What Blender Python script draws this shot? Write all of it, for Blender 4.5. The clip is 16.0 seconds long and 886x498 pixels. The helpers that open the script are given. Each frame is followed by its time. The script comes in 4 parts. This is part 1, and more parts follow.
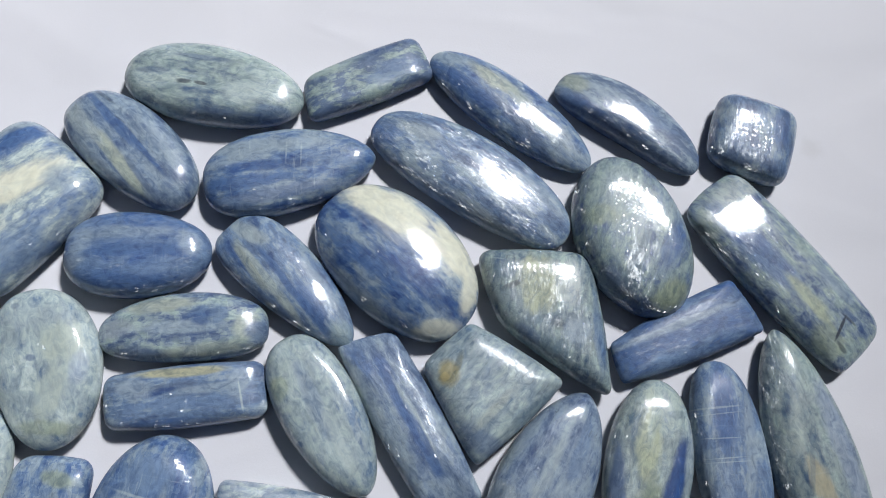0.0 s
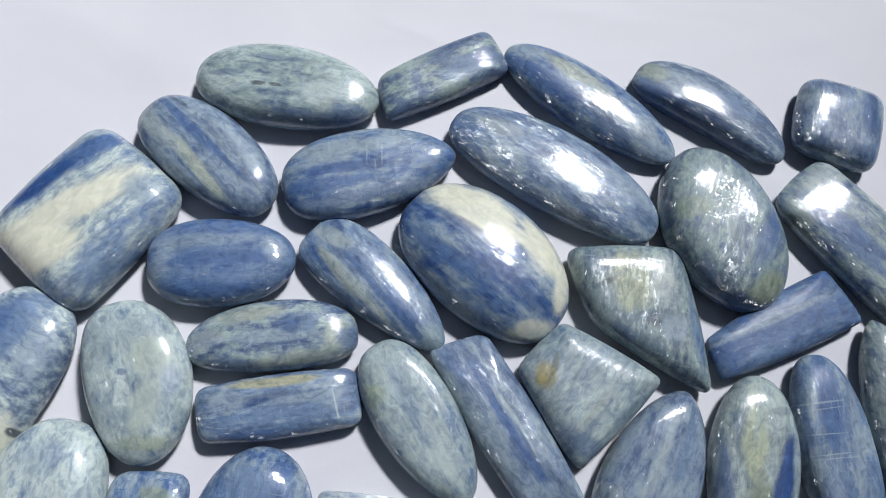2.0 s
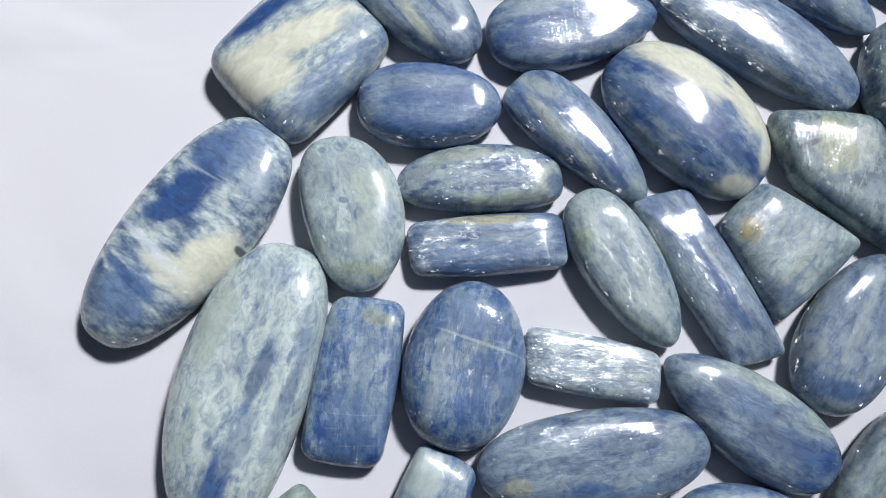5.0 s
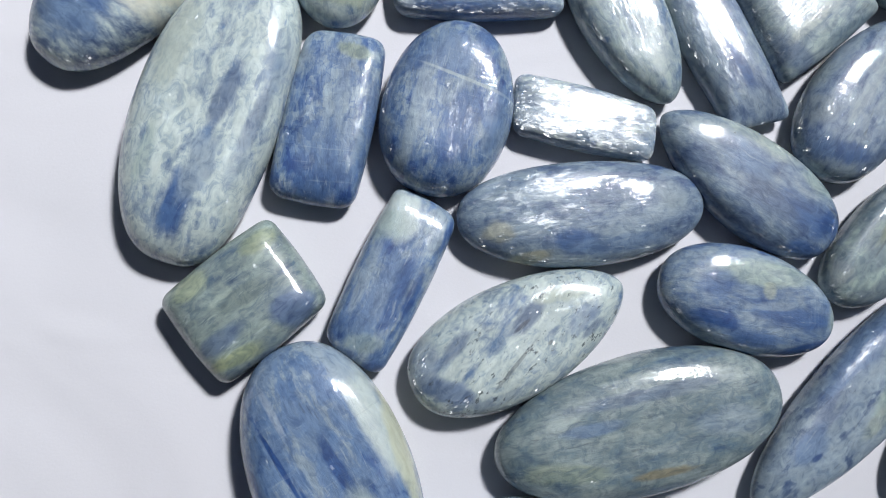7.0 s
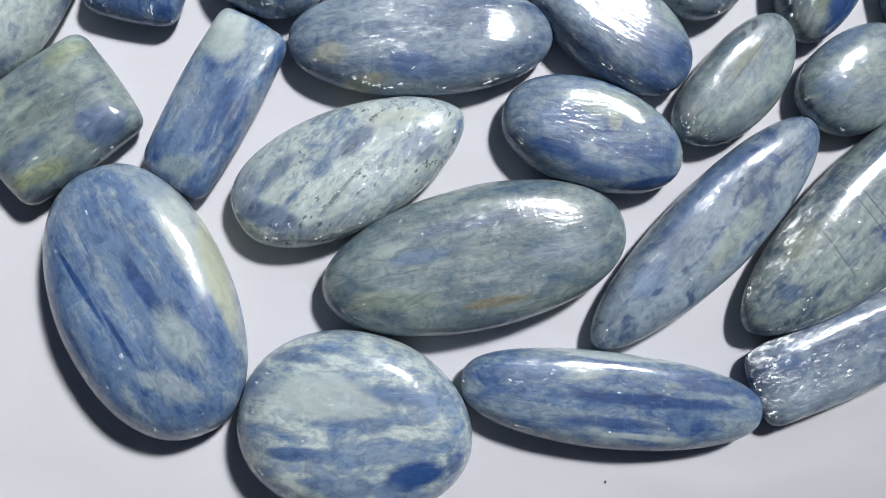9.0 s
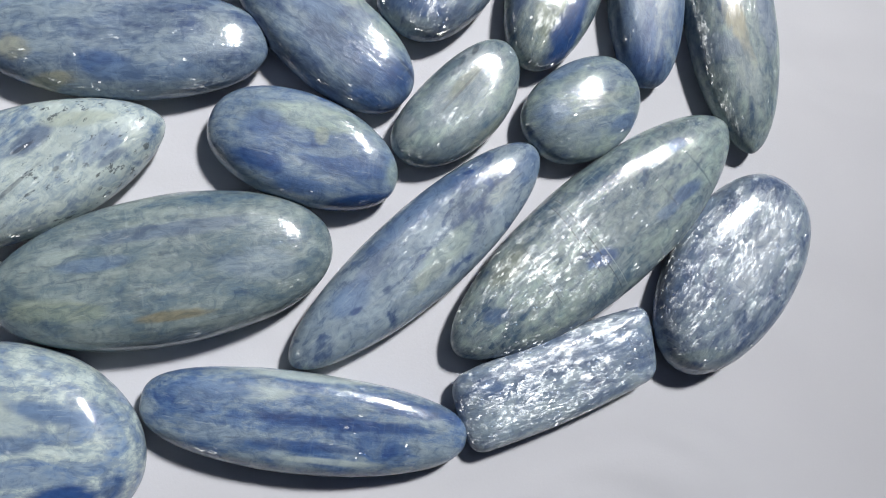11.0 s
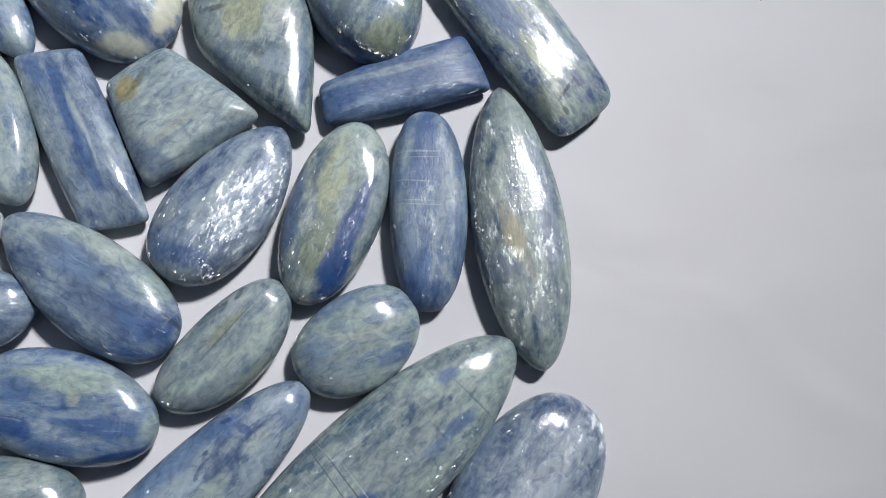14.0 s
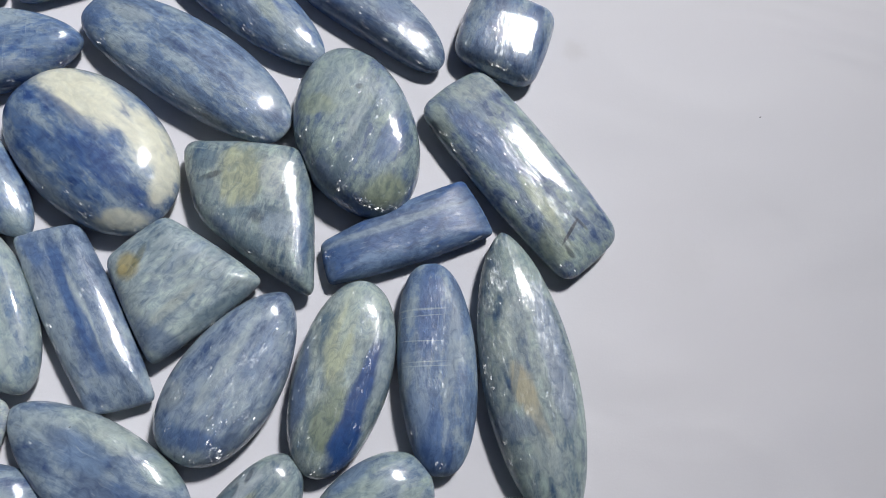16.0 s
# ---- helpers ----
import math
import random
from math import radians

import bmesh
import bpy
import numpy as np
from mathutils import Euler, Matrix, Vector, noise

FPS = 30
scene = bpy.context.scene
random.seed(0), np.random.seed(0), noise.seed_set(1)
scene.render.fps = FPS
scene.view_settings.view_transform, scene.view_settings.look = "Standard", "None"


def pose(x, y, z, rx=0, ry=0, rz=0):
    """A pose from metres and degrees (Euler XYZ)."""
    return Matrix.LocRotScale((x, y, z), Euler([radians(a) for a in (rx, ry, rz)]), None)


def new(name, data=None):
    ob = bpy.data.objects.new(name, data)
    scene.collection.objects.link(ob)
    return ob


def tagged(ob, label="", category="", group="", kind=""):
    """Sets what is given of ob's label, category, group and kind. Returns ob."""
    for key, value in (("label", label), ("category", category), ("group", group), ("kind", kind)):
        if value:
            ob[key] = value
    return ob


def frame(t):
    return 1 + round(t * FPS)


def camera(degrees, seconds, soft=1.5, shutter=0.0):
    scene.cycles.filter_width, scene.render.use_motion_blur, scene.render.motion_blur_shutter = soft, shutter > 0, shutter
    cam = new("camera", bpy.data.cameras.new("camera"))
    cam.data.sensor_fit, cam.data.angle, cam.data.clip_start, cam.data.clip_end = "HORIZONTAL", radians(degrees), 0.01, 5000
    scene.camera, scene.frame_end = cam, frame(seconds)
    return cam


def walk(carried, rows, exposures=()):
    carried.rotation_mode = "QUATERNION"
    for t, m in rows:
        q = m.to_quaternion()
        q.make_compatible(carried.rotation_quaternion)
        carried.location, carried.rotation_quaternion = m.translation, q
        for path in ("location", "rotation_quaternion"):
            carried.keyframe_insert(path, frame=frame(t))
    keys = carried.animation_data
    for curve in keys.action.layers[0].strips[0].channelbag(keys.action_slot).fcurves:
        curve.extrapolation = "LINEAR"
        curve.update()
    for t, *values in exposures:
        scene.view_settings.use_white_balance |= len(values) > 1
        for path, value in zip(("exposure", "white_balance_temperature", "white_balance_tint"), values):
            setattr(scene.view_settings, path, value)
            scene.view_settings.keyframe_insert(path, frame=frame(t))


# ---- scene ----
cam = camera(62.0, 16.0, soft=1.0)
MM = 0.001
# seconds, place in millimetres, turn in degrees
ROWS = [
    (0, 2.20, -3.38, 135.37, 17.87, -4.75, -1.87),
    (0.5, -0.14, -2.40, 136.56, 17.68, -4.15, -2.00),
    (1, -3.28, -1.67, 137.05, 17.75, -3.94, -2.33),
    (1.5, -8.90, -0.83, 134.75, 18.05, -4.22, -2.84),
    (2, -12.46, -0.31, 131.34, 17.37, -3.84, -3.34),
    (2.5, -17.26, -0.76, 133.38, 17.03, -2.86, -3.42),
    (3, -22.22, -4.15, 132.29, 17.09, -2.82, -2.95),
    (3.2, -24.78, -4.25, 131.36, 16.36, -2.69, -2.91),
    (5.3, -46.98, -21.83, 124.31, 12.46, -3.16, 0.03),
    (5.5, -47.39, -24.54, 122.94, 11.44, -3.45, -0.10),
    (6, -47.53, -32.30, 120.62, 10.40, -3.37, 0.40),
    (6.5, -45.66, -38.84, 116.64, 9.53, -3.26, 1.09),
    (7, -43.53, -44.87, 112.51, 7.67, -4.60, 1.91),
    (7.5, -40.23, -48.81, 109.28, 6.58, -5.54, 1.78),
    (8, -37.12, -54.30, 107.63, 5.01, -6.30, 2.66),
    (8.2, -34.56, -56.38, 107.29, 4.66, -6.50, 2.14),
    (10.3, -1.16, -70.31, 106.52, 6.84, -9.58, 2.42),
    (10.5, 1.97, -68.48, 106.73, 6.55, -10.92, 2.96),
    (11, 9.92, -65.10, 108.59, 8.05, -12.84, 3.41),
    (11.5, 19.54, -62.31, 111.89, 8.87, -11.54, 3.53),
    (12, 32.95, -63.13, 109.53, 9.58, -11.67, 4.12),
    (12.5, 39.21, -58.20, 111.73, 9.04, -11.07, 3.80),
    (13, 45.82, -51.79, 116.75, 9.78, -10.04, 3.22),
    (13.5, 50.48, -49.11, 119.55, 13.16, -8.31, 3.03),
    (14, 53.33, -39.33, 121.53, 14.56, -7.36, 1.59),
    (14.5, 45.82, -36.05, 123.08, 15.46, -6.82, 1.40),
    (15, 52.96, -25.88, 127.74, 16.36, -5.54, -1.17),
    (15.5, 51.07, -25.58, 128.36, 17.77, -3.86, -0.80),
    (16, 52.81, -17.48, 125.78, 16.79, -6.01, -1.18),
]
EXPOSURES = [(0.0, 0.0, 6420, 11), (3.0, 0.04, 6360, 11), (5.5, 0.14, 6400, 11), (8.0, 0.20, 6460, 11), (10.5, 0.21, 6560, 10), (11.5, 0.17, 6580, 10), (14.0, 0.11, 6580, 11), (16.0, 0.03, 6580, 12)]
walk(cam, [(t, pose(x * MM, y * MM, z * MM, rx, ry, rz)) for t, x, y, z, rx, ry, rz in ROWS], EXPOSURES)

# ---- world and light: an added room with one bright window ----
world = bpy.data.worlds.new("world")
scene.world = world
world.use_nodes = True
wn = world.node_tree.nodes
sky = wn.new("ShaderNodeTexSky")
sky.sky_type, sky.sun_disc = "NISHITA", False
sky.sun_elevation, sky.sun_rotation = radians(48), radians(40)
wn["Background"].inputs["Strength"].default_value = 0.1
world.node_tree.links.new(sky.outputs["Color"], wn["Background"].inputs["Color"])

WINDOW_TURN = 51.0        # degrees from +x in which the window lies
WINDOW_AWAY = 1.14        # metres from the stones to its wall
WINDOW_UP = 1.60          # metres of its middle above the paper
WINDOW_WIDE, WINDOW_HIGH = 0.36, 0.40
room = pose(0, 0, 0, 0, 0, WINDOW_TURN - 90)

lamp_data = bpy.data.lights.new("window_light", "AREA")
lamp_data.shape, lamp_data.size, lamp_data.size_y = "RECTANGLE", WINDOW_WIDE, WINDOW_HIGH
lamp_data.energy, lamp_data.color = 142.0, (0.975, 0.985, 1.0)
lamp = new("window_light", lamp_data)
lamp.matrix_world = room @ pose(0, WINDOW_AWAY + 0.06, WINDOW_UP, -90, 0, 0)


# ---- materials ----
def nodes_of(name):
    mat = bpy.data.materials.new(name)
    mat.use_nodes = True
    return mat, mat.node_tree.nodes, mat.node_tree.links


def node(ns, kind, **values):
    n = ns.new("ShaderNode" + kind)
    for key, value in values.items():
        setattr(n, key, value)
    return n


class Web:
    """Short hand for building a node web."""

    def __init__(self, name):
        self.mat, self.ns, self.ln = nodes_of(name)
        self.bsdf = self.ns["Principled BSDF"]

    def put(self, socket, value):
        if hasattr(value, "is_output"):
            self.ln.new(value, socket)
        else:
            socket.default_value = value

    def vec(self, op, a, b):
        n = node(self.ns, "VectorMath", operation=op)
        self.put(n.inputs[0], a)
        self.put(n.inputs[1], b)
        return n.outputs["Value" if op == "LENGTH" else "Vector"]

    def num(self, op, a, b=0.0, clamp=False):
        n = node(self.ns, "Math", operation=op, use_clamp=clamp)
        self.put(n.inputs[0], a)
        self.put(n.inputs[1], b)
        return n.outputs[0]

    def noise(self, at, scale=1.0, detail=3.0, rough=0.55, twist=0.0):
        n = node(self.ns, "TexNoise")
        self.put(n.inputs["Vector"], at)
        n.inputs["Scale"].default_value = scale
        n.inputs["Detail"].default_value = detail
        n.inputs["Roughness"].default_value = rough
        n.inputs["Distortion"].default_value = twist
        return n.outputs["Fac"]

    def span(self, value, low, high, to_low=0.0, to_high=1.0, smooth=True):
        n = node(self.ns, "MapRange", interpolation_type="SMOOTHSTEP" if smooth else "LINEAR")
        self.put(n.inputs["Value"], value)
        for key, v in (("From Min", low), ("From Max", high), ("To Min", to_low), ("To Max", to_high)):
            n.inputs[key].default_value = v
        return n.outputs["Result"]

    def mix(self, fac, a, b):
        n = node(self.ns, "Mix", data_type="RGBA")
        self.put(n.inputs[0], fac)
        self.put(n.inputs[6], a)
        self.put(n.inputs[7], b)
        return n.outputs[2]

    def ramp(self, fac, stops):
        n = node(self.ns, "ValToRGB")
        self.put(n.inputs["Fac"], fac)
        e = n.color_ramp.elements
        while len(e) < len(stops):
            e.new(0.5)
        for el, (at, colour) in zip(e, stops):
            el.position, el.color = at, (*colour, 1)
        return n.outputs["Color"]

    def turned(self, at, degrees, scale=(1, 1, 1)):
        n = node(self.ns, "Mapping")
        self.put(n.inputs["Vector"], at)
        n.inputs["Rotation"].default_value = (0, 0, radians(degrees))
        n.inputs["Scale"].default_value = scale
        return n.outputs["Vector"]

    def bump(self, height, strength, distance, normal=None):
        n = node(self.ns, "Bump")
        self.put(n.inputs["Height"], height)
        n.inputs["Strength"].default_value, n.inputs["Distance"].default_value = strength, distance
        if normal is not None:
            self.ln.new(normal, n.inputs["Normal"])
        return n.outputs["Normal"]


DEEP = (0.022, 0.075, 0.225)
BLUE = (0.066, 0.134, 0.288)
MID = (0.150, 0.232, 0.362)
SLATE = (0.112, 0.166, 0.262)
GREY = (0.288, 0.364, 0.420)
GREEN = (0.330, 0.415, 0.385)
MOSS = (0.327, 0.376, 0.234)
PALE = (0.530, 0.610, 0.578)
CREAM = (0.770, 0.765, 0.600)
OCHRE = (0.33, 0.28, 0.12)
SILVER = (0.850, 0.870, 0.860)
INK = (0.018, 0.026, 0.048)
TEAL = (0.140, 0.203, 0.240)

stone_count = [0]


def kyanite(tones, fibre=0.0, zones=(), silver=0.0, flecks=0.0, scratch=0.3, cloud=0.45, grain=1.0, mosaic=0.15, gloss=0.8, plane=None, shine=None):
    """Polished fibrous stone. tones: dark, middle and light colour of its fibres; fibre: their angle to the stone's length;
    zones: (x, y, reach along, reach across, turn, colour, strength) of its colour patches in millimetres;
    silver: how much of it shows bright cleavage, plane: the way in which that cleavage faces, shine: the patch that it fills; flecks: dark mineral specks; scratch: fine lines across the fibres."""
    stone_count[0] += 1
    seed = stone_count[0] * 37.7
    w = Web("kyanite")
    tex = node(w.ns, "TexCoord").outputs["Object"]
    p = w.vec("MULTIPLY", tex, (1000, 1000, 1000))
    far = w.vec("ADD", p, (seed, seed * 0.6, seed * 0.3))
    along = w.turned(far, -fibre)
    wob = w.noise(w.vec("MULTIPLY", far, (0.12, 0.12, 0.12)), 1.0, 2.0)
    bent = w.vec("ADD", along, w.vec("MULTIPLY", node_vec(w, wob), (0.0, 2.2, 0.0)))
    broad = w.noise(w.vec("MULTIPLY", bent, (0.045, 0.40, 0.30)), 1.0, 4.0, 0.6)
    fine = w.noise(w.vec("MULTIPLY", bent, (0.26, 1.35, 1.0)), 1.0, 4.0, 0.6, 0.3)
    micro = w.noise(w.vec("MULTIPLY", along, (0.40, 0.62, 0.6)), 1.0, 5.0, 0.62, 1.2)
    mist = w.noise(w.vec("MULTIPLY", along, (0.12, 0.22, 0.17)), 1.0, 5.0, 0.58, 0.8)
    v = w.num("ADD", w.num("MULTIPLY", w.span(broad, 0.26, 0.74), 0.62 - cloud * 0.6), w.num("MULTIPLY", w.span(mist, 0.30, 0.70), cloud))
    v = w.num("ADD", v, w.num("MULTIPLY", w.span(fine, 0.26, 0.74), 0.19 - cloud * 0.14))
    v = w.num("ADD", v, 0.03)
    flake = w.noise(w.vec("MULTIPLY", bent, (0.24, 0.42, 0.4)), 1.0, 4.5, 0.58, 0.9)
    v = w.num("ADD", v, w.num("MULTIPLY", w.num("SUBTRACT", w.span(flake, 0.32, 0.68), 0.34), 0.28))
    tile = node(w.ns, "TexVoronoi", distance="CHEBYCHEV")
    w.put(tile.inputs["Vector"], w.vec("MULTIPLY", along, (0.17, 0.28, 0.05)))
    tile.inputs["Randomness"].default_value = 0.85
    slab_tone = node(w.ns, "TexVoronoi", distance="CHEBYCHEV")
    w.put(slab_tone.inputs["Vector"], w.vec("MULTIPLY", along, (0.075, 0.20, 0.05)))
    slab_tone.inputs["Randomness"].default_value = 0.8
    v = w.num("ADD", v, w.num("MULTIPLY", w.num("SUBTRACT", tile.outputs["Color"], 0.5), mosaic * 0.75 + 0.05))
    v = w.num("ADD", v, w.num("MULTIPLY", w.num("SUBTRACT", slab_tone.outputs["Color"], 0.5), 0.10 + mosaic * 0.7))
    seam = node(w.ns, "TexVoronoi", feature="DISTANCE_TO_EDGE")
    w.put(seam.inputs["Vector"], w.vec("MULTIPLY", along, (0.11, 0.30, 0.05)))
    seam.inputs["Randomness"].default_value = 0.7
    v = w.num("SUBTRACT", v, w.num("MULTIPLY", w.span(seam.outputs["Distance"], 0.0, 0.05, 1.0, 0.0), w.span(mist, 0.40, 0.62, 0.0, 0.05 + 0.45 * mosaic)))
    low = tuple(c * f for c, f in zip(tones[0], (0.42, 0.55, 0.76)))
    high = tuple(min(0.8, c * 1.2) for c in tones[2])
    colour = w.ramp(v, [(0.10, low), (0.29, tones[0]), (0.51, tones[1]), (0.74, tones[2]), (0.96, high)])
    edge = w.noise(w.vec("MULTIPLY", bent, (0.17, 0.48, 0.4)), 1.0, 5.0, 0.6)
    ragged = w.num("MULTIPLY", w.num("SUBTRACT", edge, 0.5), 1.15)
    worn = w.span(flake, 0.25, 0.75, 0.86, 0.68)
    calm = w.num("ADD", 0.0, 1.0)
    for x, y, rx, ry, turn, tint, strength in zones:
        q = node(w.ns, "Mapping", vector_type="TEXTURE")
        w.ln.new(p, q.inputs["Vector"])
        q.inputs["Location"].default_value = (x, y, 0)
        q.inputs["Rotation"].default_value = (0, 0, radians(turn))
        q.inputs["Scale"].default_value = (rx, ry, 1000)
        d = w.num("ADD", w.vec("LENGTH", q.outputs["Vector"], (0, 0, 0)), ragged)
        patch = w.span(d, 0.60, 1.24, strength, 0.0)
        colour = w.mix(patch, colour, (*tint, 1))
        if tint[0] > 0.45:                                        # the cream mineral is compact and hardly grained
            calm = w.num("MULTIPLY", calm, w.num("SUBTRACT", 1.0, w.num("MULTIPLY", patch, 0.75)))
    tinted = node(w.ns, "Mix", data_type="RGBA", blend_type="MULTIPLY")
    tinted.inputs[0].default_value = 1.0
    w.ln.new(colour, tinted.inputs[6])
    w.put(tinted.inputs[7], w.mix(worn, (0.0, 0.0, 0.0, 1), (0.97, 0.99, 1.04, 1)))
    colour = tinted.outputs[2]
    # small cleavage grains: each a little darker or paler than its neighbours
    grains = node(w.ns, "Mix", data_type="RGBA", blend_type="MULTIPLY")
    w.put(grains.inputs[0], calm)
    w.ln.new(colour, grains.inputs[6])
    w.put(grains.inputs[7], w.ramp(w.span(micro, 0.30, 0.70), [(0.0, (0.64, 0.70, 0.80)), (0.40, (0.97, 0.98, 0.99)), (1.0, (1.27, 1.24, 1.18))]))
    colour = grains.outputs[2]
    if flecks:
        spot = w.noise(w.vec("MULTIPLY", bent, (0.55, 1.1, 1.0)), 1.0, 4.0, 0.7)
        colour = w.mix(w.num("MULTIPLY", w.span(spot, 0.72 - flecks * 0.16, 0.78 - flecks * 0.14, 0.0, 0.85), w.span(mist, 0.42, 0.54, 0.1, 1.0)), colour, (0.05, 0.065, 0.08, 1))
    hair = w.noise(w.vec("MULTIPLY", bent, (0.26, 1.9, 1.2)), 1.0, 4.0, 0.6, 0.3)
    stain = w.noise(w.vec("MULTIPLY", far, (0.2, 0.2, 0.2)), 1.0, 3.0)
    colour = w.mix(w.num("MULTIPLY", w.num("MULTIPLY", calm, w.span(hair, 0.58, 0.70)), w.span(stain, 0.47, 0.60, 0.02, 0.55 * min(1.0, grain) ** 2)), colour, w.mix(0.65, colour, (*INK, 1)))
    colour = w.mix(w.num("MULTIPLY", w.span(hair, 0.42, 0.30), w.span(stain, 0.40, 0.60, 0.22, 0.02)), colour, (*PALE, 1))
    vein = w.noise(w.vec("MULTIPLY", along, (1.5, 0.13, 0.2)), 1.0, 3.0, 0.6)
    gate = w.noise(w.vec("MULTIPLY", far, (0.16, 0.16, 0.16)), 1.0, 2.0)
    line = w.num("MULTIPLY", w.span(vein, 0.58, 0.74), w.span(gate, 0.42, 0.58, 0.0, 0.34 * scratch))
    colour = w.mix(line, colour, (*PALE, 1))
    crack = w.num("MULTIPLY", w.span(vein, 0.36, 0.28), w.span(gate, 0.55, 0.42, 0.0, 0.6 * scratch))
    colour = w.mix(crack, colour, w.mix(0.7, colour, (*INK, 1)))
    plates = w.noise(w.vec("MULTIPLY", bent, (0.21, 0.60, 0.4)), 1.0, 5.0, 0.72)
    leaf = w.num("MULTIPLY", w.span(plates, 0.44 - silver * 0.2, 0.74 - silver * 0.08), w.span(mist, 0.40 - 0.2 * silver, 0.60 - 0.1 * silver, 0.15, 1.0))
    if shine is not None:
        q = node(w.ns, "Mapping", vector_type="TEXTURE")
        w.ln.new(p, q.inputs["Vector"])
        q.inputs["Location"].default_value = (shine[0], shine[1], 0)
        q.inputs["Rotation"].default_value = (0, 0, radians(shine[4]))
        q.inputs["Scale"].default_value = (shine[2], shine[3], 1000)
        d = w.num("ADD", w.vec("LENGTH", q.outputs["Vector"], (0, 0, 0)), ragged)
        leaf = w.num("MULTIPLY", leaf, w.span(d, 0.6, 1.2, 1.0, 0.0))
    # broken cleavage plates: straight-edged scales, each with a slightly different tilt
    cells = node(w.ns, "TexVoronoi", distance="CHEBYCHEV")
    w.put(cells.inputs["Vector"], w.vec("ADD", w.vec("MULTIPLY", along, (0.24, 0.56, 0.4)), w.vec("MULTIPLY", node_vec(w, plates), (0.9, 0.9, 0.0))))
    cells.inputs["Randomness"].default_value = 0.9
    tilt = w.vec("MULTIPLY", w.vec("SUBTRACT", cells.outputs["Color"], (0.5, 0.5, 0.5)), (0.13, 0.13, 0.04))
    own = node(w.ns, "NewGeometry").outputs["Normal"]
    if plane is None:
        plane, hold = (0.16 + 0.16 * math.sin(seed), 0.24 + 0.14 * math.cos(seed * 1.7), 0.95), 0.35
    else:
        hold = 0.86
    face = w.vec("ADD", w.vec("MULTIPLY", own, (1 - hold,) * 3), tuple(hold * c for c in plane))
    face = w.vec("NORMALIZE", w.vec("ADD", face, tilt), (0, 0, 0))
    grit = node(w.ns, "TexVoronoi")
    w.put(grit.inputs["Vector"], w.vec("MULTIPLY", bent, (0.34, 0.85, 0.6)))
    wild = w.vec("MULTIPLY", w.vec("SUBTRACT", grit.outputs["Color"], (0.5, 0.5, 0.5)), (0.9, 0.9, 0.3))
    wild = w.vec("NORMALIZE", w.vec("ADD", wild, (0.22, 0.25, 0.94)), (0, 0, 0))
    # glints placed by hand more thickly on the side turned from the window
    lee = node(w.ns, "VectorMath", operation="DOT_PRODUCT")
    w.ln.new(own, lee.inputs[0])
    lee.inputs[1].default_value = (-0.67, -0.74, 0.0)
    spark = w.noise(w.vec("MULTIPLY", far, (0.33, 0.33, 0.33)), 1.0, 4.0, 0.7)
    spark = w.span(w.num("ADD", spark, w.span(lee.outputs["Value"], 0.10, 0.42, 0.0, 0.05)), 0.580, 0.622)
    pick = node(w.ns, "Mix", data_type="VECTOR")
    w.put(pick.inputs[0], spark)
    w.ln.new(face, pick.inputs[4])
    w.ln.new(wild, pick.inputs[5])
    face = pick.outputs[1]
    leaf = w.num("MAXIMUM", leaf, w.num("MULTIPLY", spark, min(0.85, 0.5 + 0.7 * silver)))
    b = w.bsdf.inputs
    rise = node(w.ns, "SeparateXYZ")
    w.ln.new(p, rise.inputs[0])
    polish = w.span(rise.outputs["Z"], 1.2, 3.6, 0.12, 1.0)      # the ground sides under the girdle stay matt
    w.put(b["Base Color"], colour)
    b["Roughness"].default_value = 0.50
    b["Subsurface Weight"].default_value = 0.22
    b["Subsurface Radius"].default_value = (0.9, 1.1, 1.5)
    b["Subsurface Scale"].default_value = 0.001
    w.put(b["Specular IOR Level"], w.num("MULTIPLY", polish, 0.42))
    rough = w.num("ADD", w.num("ADD", w.num("MULTIPLY", fine, 0.5), w.num("MULTIPLY", micro, 0.5)), w.num("MULTIPLY", plates, 0.8))
    rough = w.num("ADD", rough, w.num("MULTIPLY", vein, 0.25 * scratch))
    w.put(b["Normal"], w.bump(rough, 0.12 * grain, 0.0008))
    glint = node(w.ns, "BsdfAnisotropic")
    glint.inputs["Color"].default_value = (*SILVER, 1)
    glint.inputs["Roughness"].default_value = 0.26
    w.put(glint.inputs["Normal"], w.bump(rough, 0.06 * grain, 0.0008, face))
    blend = node(w.ns, "MixShader")
    w.put(blend.inputs[0], w.num("MULTIPLY", leaf, 0.025 + 0.085 * silver))
    w.ln.new(w.bsdf.outputs[0], blend.inputs[1])
    w.ln.new(glint.outputs[0], blend.inputs[2])
    w.ln.new(blend.outputs[0], w.ns["Material Output"].inputs["Surface"])
    w.put(b["Coat Weight"], w.num("MULTIPLY", polish, gloss))
    b["Coat Roughness"].default_value = 0.085 + 0.2 * (0.8 - gloss)
    b["Coat IOR"].default_value = 1.62
    pits = w.noise(w.vec("MULTIPLY", bent, (0.15, 0.85, 0.8)), 1.0, 4.0, 0.6)
    dents = w.span(w.noise(w.vec("MULTIPLY", bent, (0.7, 1.6, 1.0)), 1.0, 2.0), 0.62, 0.72)
    relief = w.num("ADD", pits, w.num("MULTIPLY", dents, 0.15))
    relief = w.num("ADD", relief, w.num("MULTIPLY", w.span(vein, 0.40, 0.66), 0.02 + 0.10 * scratch))
    w.put(b["Coat Normal"], w.bump(relief, 0.17 * grain + 0.03 * silver, 0.0008))
    return w.mat


def node_vec(w, value):
    n = node(w.ns, "CombineXYZ")
    for k in range(3):
        w.ln.new(value, n.inputs[k])
    return n.outputs[0]


